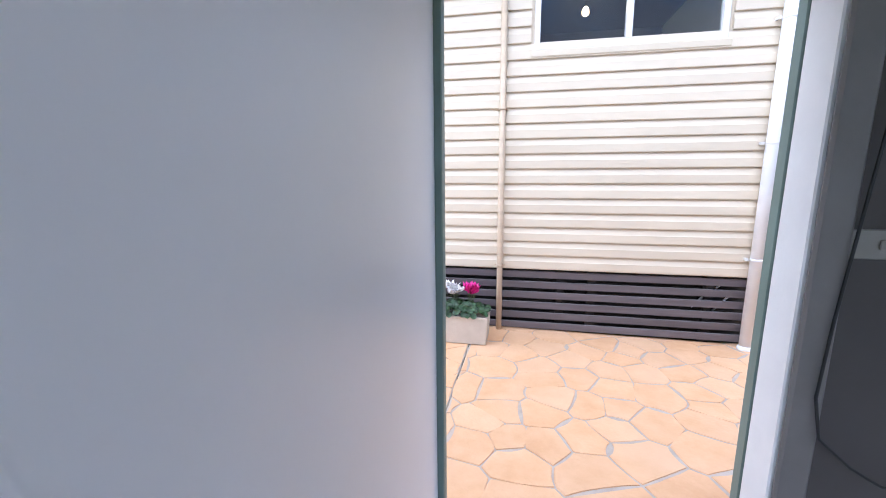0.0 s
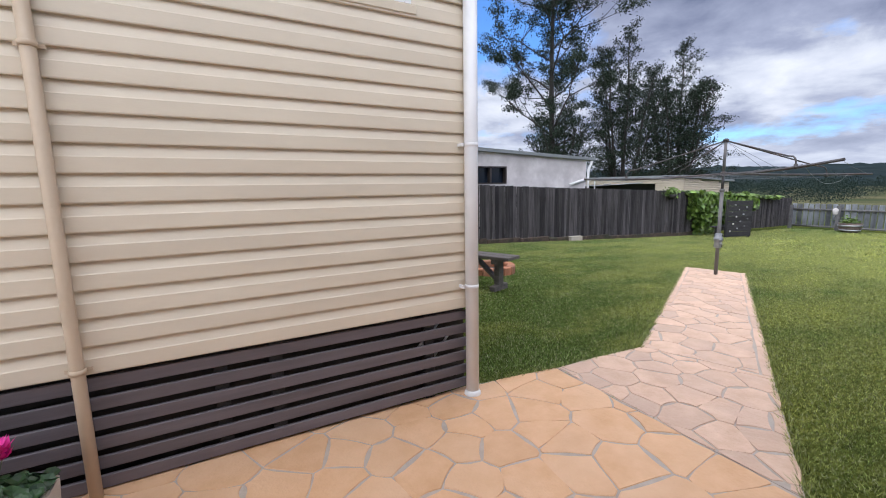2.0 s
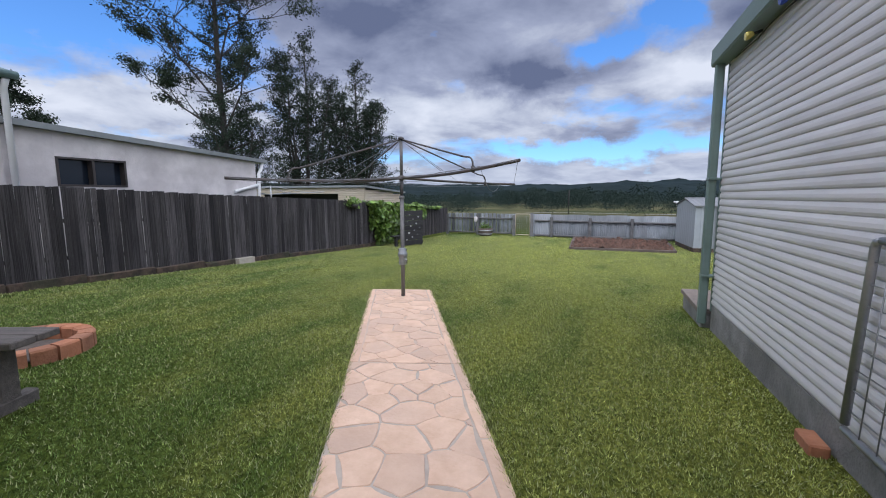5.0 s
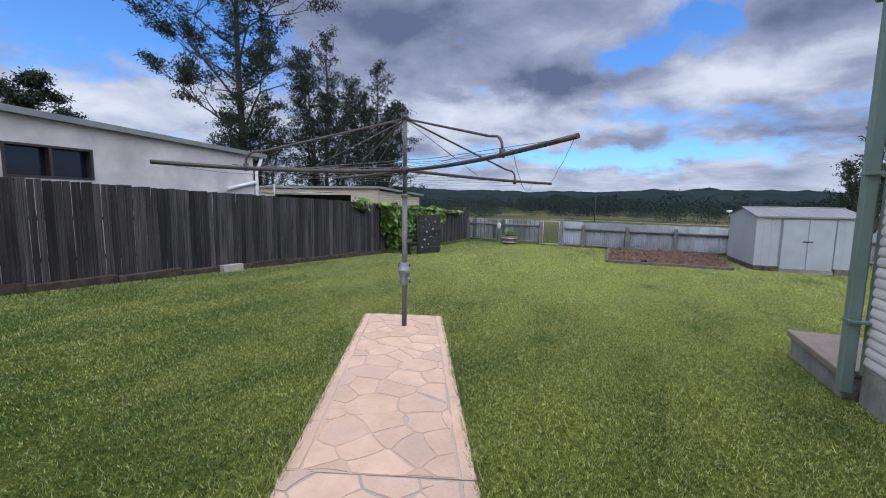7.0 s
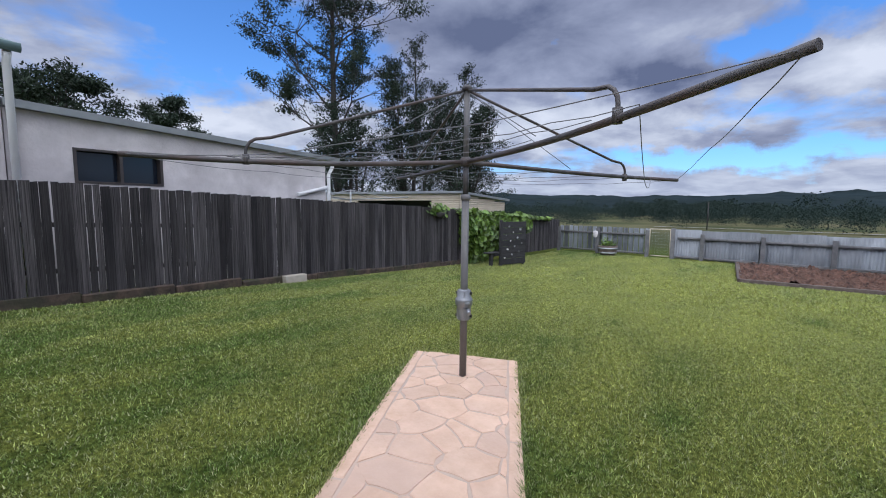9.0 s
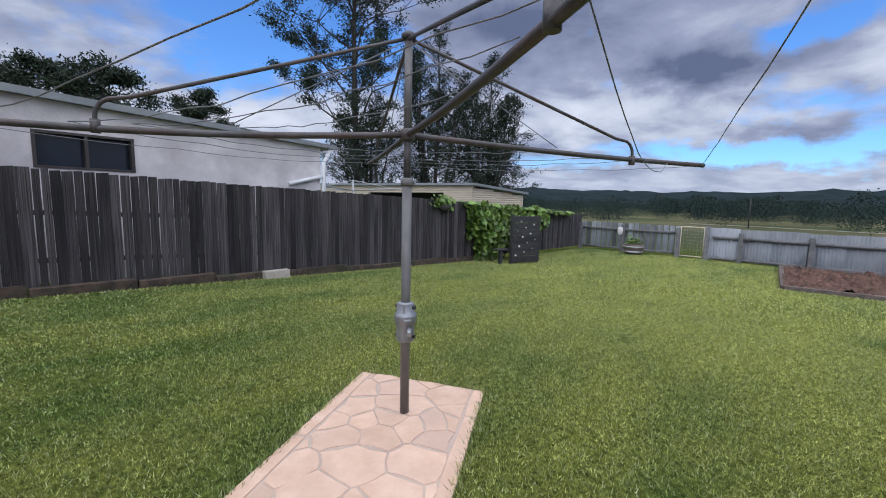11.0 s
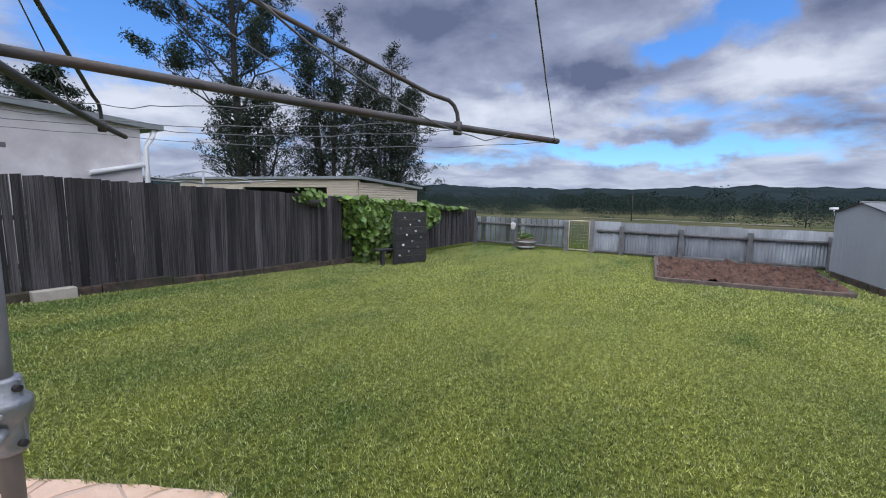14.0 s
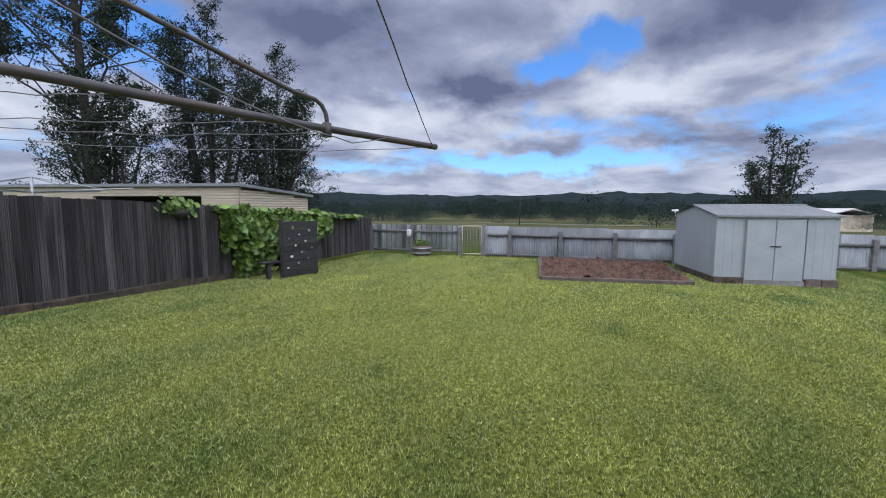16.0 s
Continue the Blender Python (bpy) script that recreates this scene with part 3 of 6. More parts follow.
part("side_wall", boxed(CORNER - 0.13, CORNER - 0.01, 0.12, 5.2, 0.60, 3.6), CREAM, house)
# room surfaces are coloured dark to give the unlit interior behind the windows
part("room_wall", boxed(-4.0, CORNER - 0.13, 3.0, 3.1, 0.60, 3.6), ROOM_SHADE, house)
part("room_floor", boxed(-4.0, CORNER - 0.13, 0.12, 3.0, 0.60, 0.66), ROOM_SHADE, house)
part("room_ceiling", boxed(-4.0, CORNER - 0.13, 0.12, 3.0, 3.5, 3.6), ROOM_SHADE, house)
bm = bmesh.new()
prism(bm, [(-0.45, 3.62), (-0.45, 3.72), (2.6, 4.9), (5.65, 3.72), (5.65, 3.62), (2.6, 4.78)], -4.3, CORNER + 0.4)
part("roof", bm, ROOF_GREY, house)
part("eave_lining", boxed(-4.0, CORNER + 0.35, -0.44, -0.001, 3.60, 3.618), WHITE_PAINT, house)

PITCH = 0.131


def course(x0, x1, z, p, mat=CREAM):
    part("board", prism(bmesh.new(), [(y, z + h) for y, h in board_profile(p)], x0, x1), mat, house)


for k in range(23):
    z = 0.61 + k * PITCH
    if z < 2.46:
        course(-0.785, 2.0, z, PITCH)
    else:
        course(-0.785, 0.125, z, PITCH)
        course(1.655, 2.0, z, PITCH)
    z2 = 0.60 + k * 0.105
    if z2 < 1.90:
        course(-4.0, -0.855, z2, 0.105, PALE_BOARD if 1.58 < z2 or 1.20 < z2 < 1.40 else CREAM)
    elif z2 < 3.3:
        course(-0.905, -0.855, z2, 0.105)
        course(-4.0, -2.40, z2, 0.105)
part("joint_cover", boxed(-0.853, -0.787, -0.030, -0.001, 0.585, 3.6, bevel=0.004), CREAM_TRIM, house, "cream cover strip")
part("corner_cover", boxed(2.002, CORNER + 0.02, -0.030, -0.001, 0.57, 3.6, bevel=0.004), CREAM_TRIM, house)
part("corner_cover", boxed(CORNER - 0.008, CORNER + 0.02, 0.0, 0.06, 0.57, 3.6, bevel=0.004), CREAM_TRIM, house)


def house_window(x0, x1, z0, z1, mullion, sill_z):
    w = part("window", boxed(x0 - 0.03, x1 + 0.03, -0.036, -0.010, z0 - 0.055, z0 - 0.004, bevel=0.004), CREAM_TRIM, house, "white aluminium sliding window")
    for a, b, c, d in ((x0, x0 + 0.045, z0, z1), (x1 - 0.045, x1, z0, z1), (x0 + 0.045, x1 - 0.045, z0, z0 + 0.05), (x0 + 0.045, x1 - 0.045, z1 - 0.05, z1),
                       (mullion - 0.024, mullion + 0.024, z0 + 0.05, z1 - 0.05)):
        part("window_frame", boxed(a, b, -0.028, 0.05, c, d, bevel=0.004), WHITE_PAINT, w)
    for a, b, y in ((x0 + 0.046, mullion - 0.025, 0.012), (mullion + 0.025, x1 - 0.046, 0.020)):
        pane = part("pane", boxed(a, b, y, y + 0.005, z0 + 0.051, z1 - 0.051), PANE, w)
        pane.visible_shadow = False
    return w


house_window(0.155, 1.625, 2.51, 3.47, 0.90, 2.5)
left_window = house_window(-2.36, -0.92, 1.99, 3.28, -1.66, 1.97)
for k in range(42):
    part("blind_slat", boxed(-2.30, -1.0, 0.075, 0.098, 2.05 + k * 0.028, 2.053 + k * 0.028, m=None), BLIND, left_window)
part("blind_cord", boxed(-1.03, -1.028, 0.07, 0.072, 2.1, 3.2), BLIND, left_window)

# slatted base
# added black sheet for the shade under the floor, seen between slats
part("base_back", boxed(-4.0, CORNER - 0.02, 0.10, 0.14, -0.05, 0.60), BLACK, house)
for x in (-3.4, -2.55, -1.75, -0.98, 0.46, 0.74, 1.72):
    part("base_post", boxed(x - 0.035, x + 0.035, 0.022, 0.09, -0.06, 0.60, bevel=0.004), DARK_TIMBER, house)
for k in range(6):
    z = 0.018 + k * 0.1
    part("slat", boxed(-4.0, CORNER - 0.03, -0.004, 0.018, z, z + 0.064, bevel=0.003), SLAT_PAINT, house)

# downpipes
dp = part("downpipe", tubed([(2.004, -0.075, -0.03), (2.004, -0.075, 3.55)], 0.045, 18), WHITE_PAINT, house, "white round downpipe")
for z in (0.77, 1.71, 2.62):
    bm = bmesh.new()
    lathe(bm, [(0.046, z - 0.012), (0.0485, z - 0.01), (0.0485, z + 0.01), (0.046, z + 0.012)], 18, (2.004, -0.075, 0))
    box(bm, 1.93, 1.945, -0.085, -0.02, z - 0.01, z + 0.01)
    part("pipe_clip", bm, WHITE_PAINT, dp)
bm = lathe(bmesh.new(), [(0.062, -0.03), (0.058, 0.0), (0.047, 0.02)], 18, (2.004, -0.075, 0))
part("pipe_foot", bm, WHITE_PAINT, dp)
vp = part("vent_pipe", tubed([(-0.10, -0.055, 0.0), (-0.10, -0.055, 0.60), (-0.10, -0.055, 3.6)], 0.027, 14), TAN_PIPE, house, "tan painted pipe")
for z in (0.64, 2.04):
    bm = lathe(bmesh.new(), [(0.028, z - 0.012), (0.033, z - 0.01), (0.033, z + 0.01), (0.028, z + 0.012)], 14, (-0.10, -0.055, 0))
    box(bm, -0.15, -0.05, -0.035, -0.024, z - 0.008, z + 0.008)
    part("pipe_clip", bm, TAN_PIPE, vp)

lamp = thing("ceiling_lamp", "small glowing globe lamp on the room ceiling", "lamp", at=(0.67, 4.89, 3.16))
part("globe", lathe(bmesh.new(), [(0.012, -0.06), (0.032, -0.045), (0.038, -0.015), (0.030, 0.012), (0.018, 0.03)], 16), LAMP, lamp)
part("lamp_stem", tubed([(0, 0, 0.03), (0, 0, 0.34)], 0.004, 8), BLACK, lamp)
# three small white diagonal slivers behind the slats
for x, z in ((1.60, 0.30), (1.68, 0.36), (1.76, 0.26)):
    part("base_brace", tubed([(x, 0.055, z), (x + 0.14, 0.06, z + 0.16)], 0.009, 6), WHITE_PAINT, house)


# ---------------------------------------------------------------- grey building with the doorway
FACE = 1.235         # outer face of its wall
shed = thing("outbuilding", "pale grey weatherboard outbuilding with green steel trim", "building", at=(0, FACE, 0), turn=0.8)
JL, JR = -0.128, 0.833


def face_y(x):
    return FACE + 0.014 * x


END = 7.96
part("wall", boxed(JR + 0.03, END, -0.10, -0.002, 0.0, 2.78), GREY_SIDING, shed)
part("wall", boxed(-3.6, JL - 0.03, -0.16, -0.002, 0.0, 2.78), GREY_SIDING, shed)
part("wall", boxed(JL - 0.03, JR + 0.03, -0.16, -0.002, 2.12, 2.78), GREY_SIDING, shed)
part("footing", boxed(JR + 0.03, END + 0.005, -0.2, 0.012, -0.45, 0.10, bevel=0.006), CONCRETE, shed, "stained concrete footing")
part("footing", boxed(-3.6, JL - 0.03, -0.2, 0.012, -0.3, 0.10, bevel=0.006), CONCRETE, shed)
part("end_wall", boxed(END - 0.14, END, -3.0, -0.16, -0.4, 2.78), GREY_SIDING, shed)
# the wide unseen gap in this wall is added to let sky light in
for a, b, c, d in ((-3.6, JL - 0.13, -0.4, 2.78), (3.0, END - 0.14, -0.4, 2.78), (JL - 0.13, 3.0, 2.46, 2.78)):
    part("back_wall", boxed(a, b, -3.0, -2.88, c, d), GREY_SIDING, shed)
part("far_wall", boxed(-3.6, -3.48, -2.88, -0.16, -0.4, 2.78), GREY_SIDING, shed)
rows = 36
sp = (2.78 - 0.105) / rows


def grey_profile(p):
    return [(0.0, 0.0), (0.006, -0.004), (0.015, 0.004), (0.019, 0.25 * p), (0.018, 0.55 * p), (0.012, 0.85 * p), (0.003, p), (0.0, p)]


for k in range(rows):
    z = 0.105 + k * sp
    part("board", prism(bmesh.new(), [(y, z + h) for y, h in grey_profile(sp)], JR + 0.035, END - 0.01), GREY_SIDING, shed)
    if z > 2.13:
        part("board", prism(bmesh.new(), [(y, z + h) for y, h in grey_profile(sp)], -3.6, JR + 0.03), GREY_SIDING, shed)
    else:
        part("board", prism(bmesh.new(), [(y, z + h) for y, h in grey_profile(sp)], -3.6, JL - 0.035), GREY_SIDING, shed)
# green corner pipe, fascia and gutter
cp = part("corner_pipe", boxed(END - 0.01, END + 0.068, 0.055, 0.14, -0.13, 2.74, bevel=0.012), GREEN_STEEL, shed, "green square steel downpipe")
for z in (0.42, 1.5):
    part("pipe_strap", boxed(END - 0.06, END + 0.073, 0.0195, 0.145, z, z + 0.022, bevel=0.003), GREEN_STEEL, cp)
part("corner_cover", boxed(END - 0.012, END + 0.03, -0.06, 0.021, 0.02, 2.76, bevel=0.004), GREEN_STEEL, shed)
bm = bmesh.new()
prism(bm, [(0.022, 2.72), (0.15, 2.72), (0.165, 2.74), (0.165, 2.90), (0.15, 2.905), (0.145, 2.74), (0.04, 2.74), (0.022, 2.90)], -3.8, END + 0.12)
part("gutter", bm, GREEN_STEEL, shed, "green steel gutter")
bm = bmesh.new()
prism(bm, [(0.12, 2.87), (0.12, 2.90), (-1.5, 3.3), (-3.15, 2.90), (-3.15, 2.87), (-1.5, 3.27)], -3.8, END + 0.10)
part("roof", bm, ROOF_GREEN, shed)
# doorway
frame_l = part("door_frame", boxed(JL - 0.03, JL + 0.012, -0.03, 0.022, 0.02, 2.12, bevel=0.004), GREEN_STEEL, shed, "green steel door frame")
part("door_frame", boxed(JR - 0.018, JR + 0.03, -0.031, 0.014, 0.02, 2.12, bevel=0.004), GREEN_STEEL, shed)
part("door_frame", boxed(JL + 0.012, JR - 0.025, -0.05, 0.03, 2.07, 2.12, bevel=0.004), GREEN_STEEL, shed)
part("door_seal", boxed(JR - 0.012, JR + 0.03, -0.041, -0.0315, 0.02, 2.12), BLACK, shed, "black rubber door seal")
part("door_lining", boxed(JR - 0.020, JR + 0.03, -0.165, -0.0415, 0.02, 2.12, bevel=0.004), WHITE_PAINT, shed, "white painted door lining")
part("architrave", boxed(JR - 0.012, JR + 0.066, -0.183, -0.166, 0.02, 2.16, bevel=0.007), SHADED_TRIM, shed, "architrave with the room's shade in its taupe colour")
part("threshold", boxed(JL - 0.03, JR + 0.03, -0.16, 0.02, -0.03, 0.02, bevel=0.005), CONCRETE, shed)
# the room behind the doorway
# this wall's darkness is shade put into its colour
part("inner_wall", boxed(JR + 0.031, 3.0, -0.165, -0.101, 0.0, 2.5), ROOM_SHADE, shed)
part("partition", boxed(JL - 0.13, JL - 0.012, -2.87, -0.031, 0.0, 2.5), WALL_PAINT, shed, "satin grey painted partition wall")
part("room_floor", boxed(JL - 0.13, 3.0, -2.87, -0.161, -0.05, 0.02), ROOM_FLOOR, shed)
part("room_ceiling", boxed(JL - 0.13, 3.0, -2.87, -0.161, 2.5, 2.56), WALL_PAINT, shed)
part("room_wall", boxed(2.9, 3.0, -2.87, -0.166, 0.02, 2.5), WALL_PAINT, shed)

switch = thing("light_switch", "cream plastic light switch on the dark room wall", "switch", at=(0.957, FACE - 0.163, 1.341))
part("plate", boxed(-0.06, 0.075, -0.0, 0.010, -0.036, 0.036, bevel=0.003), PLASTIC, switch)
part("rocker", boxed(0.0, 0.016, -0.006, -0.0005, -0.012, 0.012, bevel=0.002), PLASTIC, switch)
cable = part("hanging_cable", tubed([(0.923, FACE - 0.179, 2.1), (0.928, FACE - 0.179, 1.7), (0.903, FACE - 0.180, 1.4), (0.883, FACE - 0.181, 1.15), (0.873, FACE - 0.182, 0.95),
                                     (0.893, FACE - 0.184, 0.84), (0.968, FACE - 0.188, 0.77), (1.038, FACE - 0.192, 0.73), (1.278, FACE - 0.192, 0.70)], 0.004, 6), BLACK)
tagged(cable, "thin black cable hanging along the dark wall", "cable")

# party bulbs under the eave
for k, (x, z, m) in enumerate(((5.55, 2.68, 0), (6.26, 2.68, 1), (6.96, 2.68, 2), (4.85, 2.68, 3), (4.15, 2.68, 0))):
    b = thing("party_bulb", "coloured festoon bulb in a black holder under the eave", "light bulb", "festoon bulbs", at=(x, face_y(x) + 0.045, z))
    part("holder", tubed([(0, 0.0, 0.02), (0, 0.06, 0.0)], 0.013, 10), BLACK, b)
    bm = tubed([(0, 0.060, 0.0), (0, 0.07, -0.004), (0, 0.085, -0.008), (0, 0.105, -0.012), (0, 0.12, -0.015)], 0.016, 12)
    for v in bm.verts:
        k2 = (v.co.y - 0.06) / 0.06
        c = Vector((0, v.co.y, -0.015 * k2))
        v.co = c + (v.co - c) * (1.0 + 1.2 * math.sin(math.pi * min(max(k2, 0), 1) * 0.75))
    part("glass", bm, BULB[m], b)
festoon = part("festoon_cable", tubed([(2.0 + 0.3 * i, face_y(2.0 + 0.3 * i) + 0.035, 2.69 + 0.012 * math.sin(i * 2.1)) for i in range(20)], 0.006, 6), BLACK)
tagged(festoon, "black festoon cable along the outbuilding eave", "cable")

# concrete step at the back corner
step = thing("concrete_step", "weathered concrete step with a paver on top", "step", at=(8.04, 0.14, 0))
part("step_base", boxed(0.0, 1.08, 0.0, 1.30, -0.42, -0.035, bevel=0.012), CONCRETE, step)
part("paver", boxed(-0.005, 1.11, -0.02, 1.33, -0.033, 0.03, bevel=0.008), STEP_TOP, step)

# mesh farm gate stored against the wall
gate = thing("farm_gate", "galvanised steel mesh gate leaning on the grey wall", "gate", at=(0, FACE + 0.05, 0), turn=0.8)
GX0, GX1, GZ0, GZ1 = 1.95, 5.14, 0.15, 1.115


def lean(z):
    return 0.035 * (1.1 - z)


for pts, r in (([(GX0, lean(GZ0), GZ0), (GX0, lean(GZ1), GZ1)], 0.02), ([(GX1, lean(GZ0), GZ0 + 0.03), (GX1, lean(GZ1), GZ1 - 0.04), (GX1 - 0.01, lean(GZ1), GZ1 - 0.01), (GX1 - 0.05, lean(GZ1), GZ1)], 0.02),
               ([(GX0, lean(GZ0), GZ0), (GX1, lean(GZ0), GZ0)], 0.02), ([(GX0, lean(GZ1), GZ1), (GX1 - 0.05, lean(GZ1), GZ1)], 0.02),
               ([(3.92, lean(GZ0), GZ0), (3.92, lean(GZ1), GZ1)], 0.028)):
    part("gate_tube", tubed(pts, r, 12), GALV, gate)
for k in range(1, 24):
    x = GX0 + (GX1 - GX0) * k / 24
    part("mesh_wire", tubed([(x, lean(GZ0) + 0.004, GZ0), (x, lean(GZ1) + 0.004, GZ1)], 0.0035, 5), GALV, gate)
for k in range(1, 9):
    z = GZ0 + (GZ1 - GZ0) * k / 9
    part("mesh_wire", tubed([(GX0, lean(z) - 0.003, z), (GX1, lean(z) - 0.003, z)], 0.0035, 5), GALV, gate)
part("latch", boxed(3.44, 3.60, 0.03, 0.046, 0.765, 0.785, bevel=0.004), GALV, gate)
foot = part("gate_chock", boxed(5.30, 5.50, FACE + 0.115, FACE + 0.215, -0.16, -0.045, bevel=0.01), PIT_BRICK)
tagged(foot, "red brick lying in the grass below the gate", "brick")
for x in (2.4, 4.7):
    part("hanger", boxed(x, x + 0.03, -0.05, lean(GZ1) + 0.022, GZ1 + 0.012, GZ1 + 0.024), GALV, gate)


# ---------------------------------------------------------------- planters with cyclamen
def leaf_fan(verts, faces, at, normal, size, rnd, lobes=6):
    """One cupped leaf as a fan of triangles."""
    n = Vector(normal).normalized()
    u = n.orthogonal().normalized()
    u.rotate(Matrix.Rotation(rnd.random() * 6.28, 3, n))
    v = n.cross(u)
    i = len(verts)
    verts.append(Vector(at) - n * size * 0.12)
    for k in range(lobes):
        a = 2 * math.pi * k / lobes
        r = size * (0.5 if k else 0.62) * (0.9 + 0.2 * rnd.random())
        verts.append(Vector(at) + u * r * math.cos(a) + v * r * math.sin(a))
    faces += [(i, i + 1 + k, i + 1 + (k + 1) % lobes) for k in range(lobes)]


def bloom(verts, faces, at, size, rnd):
    """A cyclamen flower: swept-back petals round a centre."""
    at = Vector(at)
    for k in range(5):
        a = 2 * math.pi * k / 5 + rnd.random()
        d = Vector((math.cos(a), math.sin(a), 0))
        s = d.cross(Vector((0, 0, 1)))
        i = len(verts)
        verts += [at, at + d * size * 0.35 + s * size * 0.28 + Vector((0, 0, size * 0.25)), at + d * size * (0.5 + 0.3 * rnd.random()) + Vector((0, 0, size * 0.75)),
                  at + d * size * 0.35 - s * size * 0.28 + Vector((0, 0, size * 0.25))]
        faces.append((i, i + 1, i + 2, i + 3))


def planter(x, y, z, label, seed, blooms):
    rnd = random.Random(seed)
    t = thing("planter", label, "planter", "planters by the house", at=(x, y, z))
    w, d, h = 0.60, 0.28, 0.25
    bm = bmesh.new()
    outer = [(-w / 2, -d / 2), (w / 2, -d / 2), (w / 2, d / 2), (-w / 2, d / 2)]
    rings = []
    for s, zz in ((0.95, 0.0), (1.0, h), (0.92, h), (0.90, h - 0.05)):
        k = (lambda p, s=s: (p[0] * s, p[1] * (s if s > 0.93 else s * 0.93)))
        rings.append([bm.verts.new((*k(p), zz)) for p in outer])
    for a, b in zip(rings, rings[1:]):
        for i in range(4):
            bm.faces.new((a[i], a[(i + 1) % 4], b[(i + 1) % 4], b[i]))
    bm.faces.new(rings[0][::-1])
    bm.faces.new(rings[-1])
    bmesh.ops.bevel(bm, geom=[e for e in bm.edges], offset=0.006, segments=2, affect="EDGES")
    part("trough", bm, POT_STONE, t, "cream cast stone trough")
    vs, fs = [], []
    for _ in range(330):
        px, py = rnd.uniform(-0.29, 0.29), rnd.uniform(-0.15, 0.13)
        pz = h + 0.015 + 0.09 * (1 - (px / 0.33) ** 2) * (1 - (py / 0.2) ** 2) * rnd.uniform(0.5, 1.0)
        if abs(py) > 0.12:
            pz -= 0.03 * rnd.random()
        leaf_fan(vs, fs, (px, py, pz), (px * 1.8 + rnd.uniform(-.5, .5), py * 5 + rnd.uniform(-.6, .6) - 0.3, 1), rnd.uniform(0.035, 0.062), rnd)
    me = array_mesh("foliage", vs, fs, LEAF_DARK)
    piece("foliage", me, t, Matrix(), "dark green round leaves")
    for bx, by, m in blooms:
        vs, fs, stems = [], [], bmesh.new()
        for _ in range(15):
            p = (bx + rnd.gauss(0, 0.036), by + rnd.gauss(0, 0.030), h + 0.15 + rnd.uniform(0, 0.08))
            bloom(vs, fs, p, rnd.uniform(0.055, 0.082), rnd)
            tube(stems, [(bx * 0.95, by * 0.9, h + 0.02), p], 0.0022, 4)
        fl = piece("flower", array_mesh("flower", vs, fs, m), t, Matrix(), "magenta blooms" if m is PETAL_PINK else "white blooms")
        part("flower_stem", stems, STEM, fl)
    return t


planter(-0.465, 3.45, slab_z(-0.46, 3.45) + 0.002, "cream stone trough of white and magenta cyclamen", 3,
        [(-0.20, 0.0, PETAL_WHITE), (-0.02, 0.02, PETAL_WHITE), (0.145, 0.02, PETAL_PINK)])
planter(-1.97, 3.47, slab_z(-1.97, 3.45) + 0.002, "cream stone trough of magenta cyclamen on the paving", 5,
        [(0.14, 0.0, PETAL_PINK), (-0.05, 0.0, PETAL_PINK), (-0.18, 0.0, PETAL_WHITE)])

# potted rose by the doorway
ROSE_Z = slab_z(1.34, 1.83)
rose = thing("potted_rose", "small leafy green rose in a clay pot on the paving", "plant", at=(1.34, 1.83, ROSE_Z))
part("pot", lathe(bmesh.new(), [(0.075, 0.0), (0.11, 0.16), (0.12, 0.165), (0.12, 0.20), (0.105, 0.20), (0.10, 0.17)], 18), PIT_BRICK, rose)
rnd = random.Random(11)
vs, fs, stems = [], [], bmesh.new()
for k in range(9):
    a, lean_out = rnd.uniform(0, 6.28), rnd.uniform(0.03, 0.13)
    top = Vector((math.cos(a) * lean_out, math.sin(a) * lean_out, rnd.uniform(0.42, 0.60)))
    mid_pt = top * 0.5 + Vector((0, 0, 0.05))
    tube(stems, [(0, 0, 0.17), mid_pt + Vector((0, 0, 0.1)), top], 0.006, 5, 0.002)
    for _ in range(26):
        s = rnd.uniform(0.55, 1.0)
        p = top * s + Vector((rnd.uniform(-.06, .06), rnd.uniform(-.06, .06), rnd.uniform(-.02, .03)))
        leaf_fan(vs, fs, p, (rnd.uniform(-1, 1), rnd.uniform(-1, 1), 1), rnd.uniform(0.016, 0.030), rnd, 6)
part("stem", stems, STEM, rose)
piece("foliage", array_mesh("foliage", vs, fs, LEAF_DARK), rose, Matrix())

# ---------------------------------------------------------------- rotary clothes hoist
MX, MY = 7.89, 5.21
MZ = slab_z(MX, MY)
hoist = thing("clothes_hoist", "old grey steel rotary clothes hoist with slack wires", "clothes hoist", at=(MX, MY, 0))
part("lower_mast", tubed([(0, 0, MZ - 0.02), (0, 0, 1.33)], 0.0285, 18), MAST_PAINT, hoist)
part("inner_mast", tubed([(0, 0, 1.33), (0, 0, 1.60)], 0.022, 16), OLD_PIPE, hoist, "rusty inner mast tube")
part("upper_mast", tubed([(0, 0, 1.60), (0, 0, 2.14)], 0.022, 16), MAST_PAINT, hoist)
bm = lathe(bmesh.new(), [(0.034, 1.30), (0.038, 1.305), (0.038, 1.335), (0.024, 1.345)], 18)
box(bm, 0.03, 0.065, -0.006, 0.006, 1.31, 1.325)
part("mast_collar", bm, MAST_PAINT, hoist)
gear = part("gearbox", lathe(bmesh.new(), [(0.030, 0.36), (0.046, 0.362), (0.048, 0.376), (0.051, 0.44), (0.054, 0.472), (0.066, 0.48), (0.069, 0.522), (0.066, 0.532), (0.051, 0.548), (0.047, 0.596), (0.044, 0.604), (0.030, 0.606)], 24), CAST, hoist, "cast alloy winding gearbox", smooth=False)
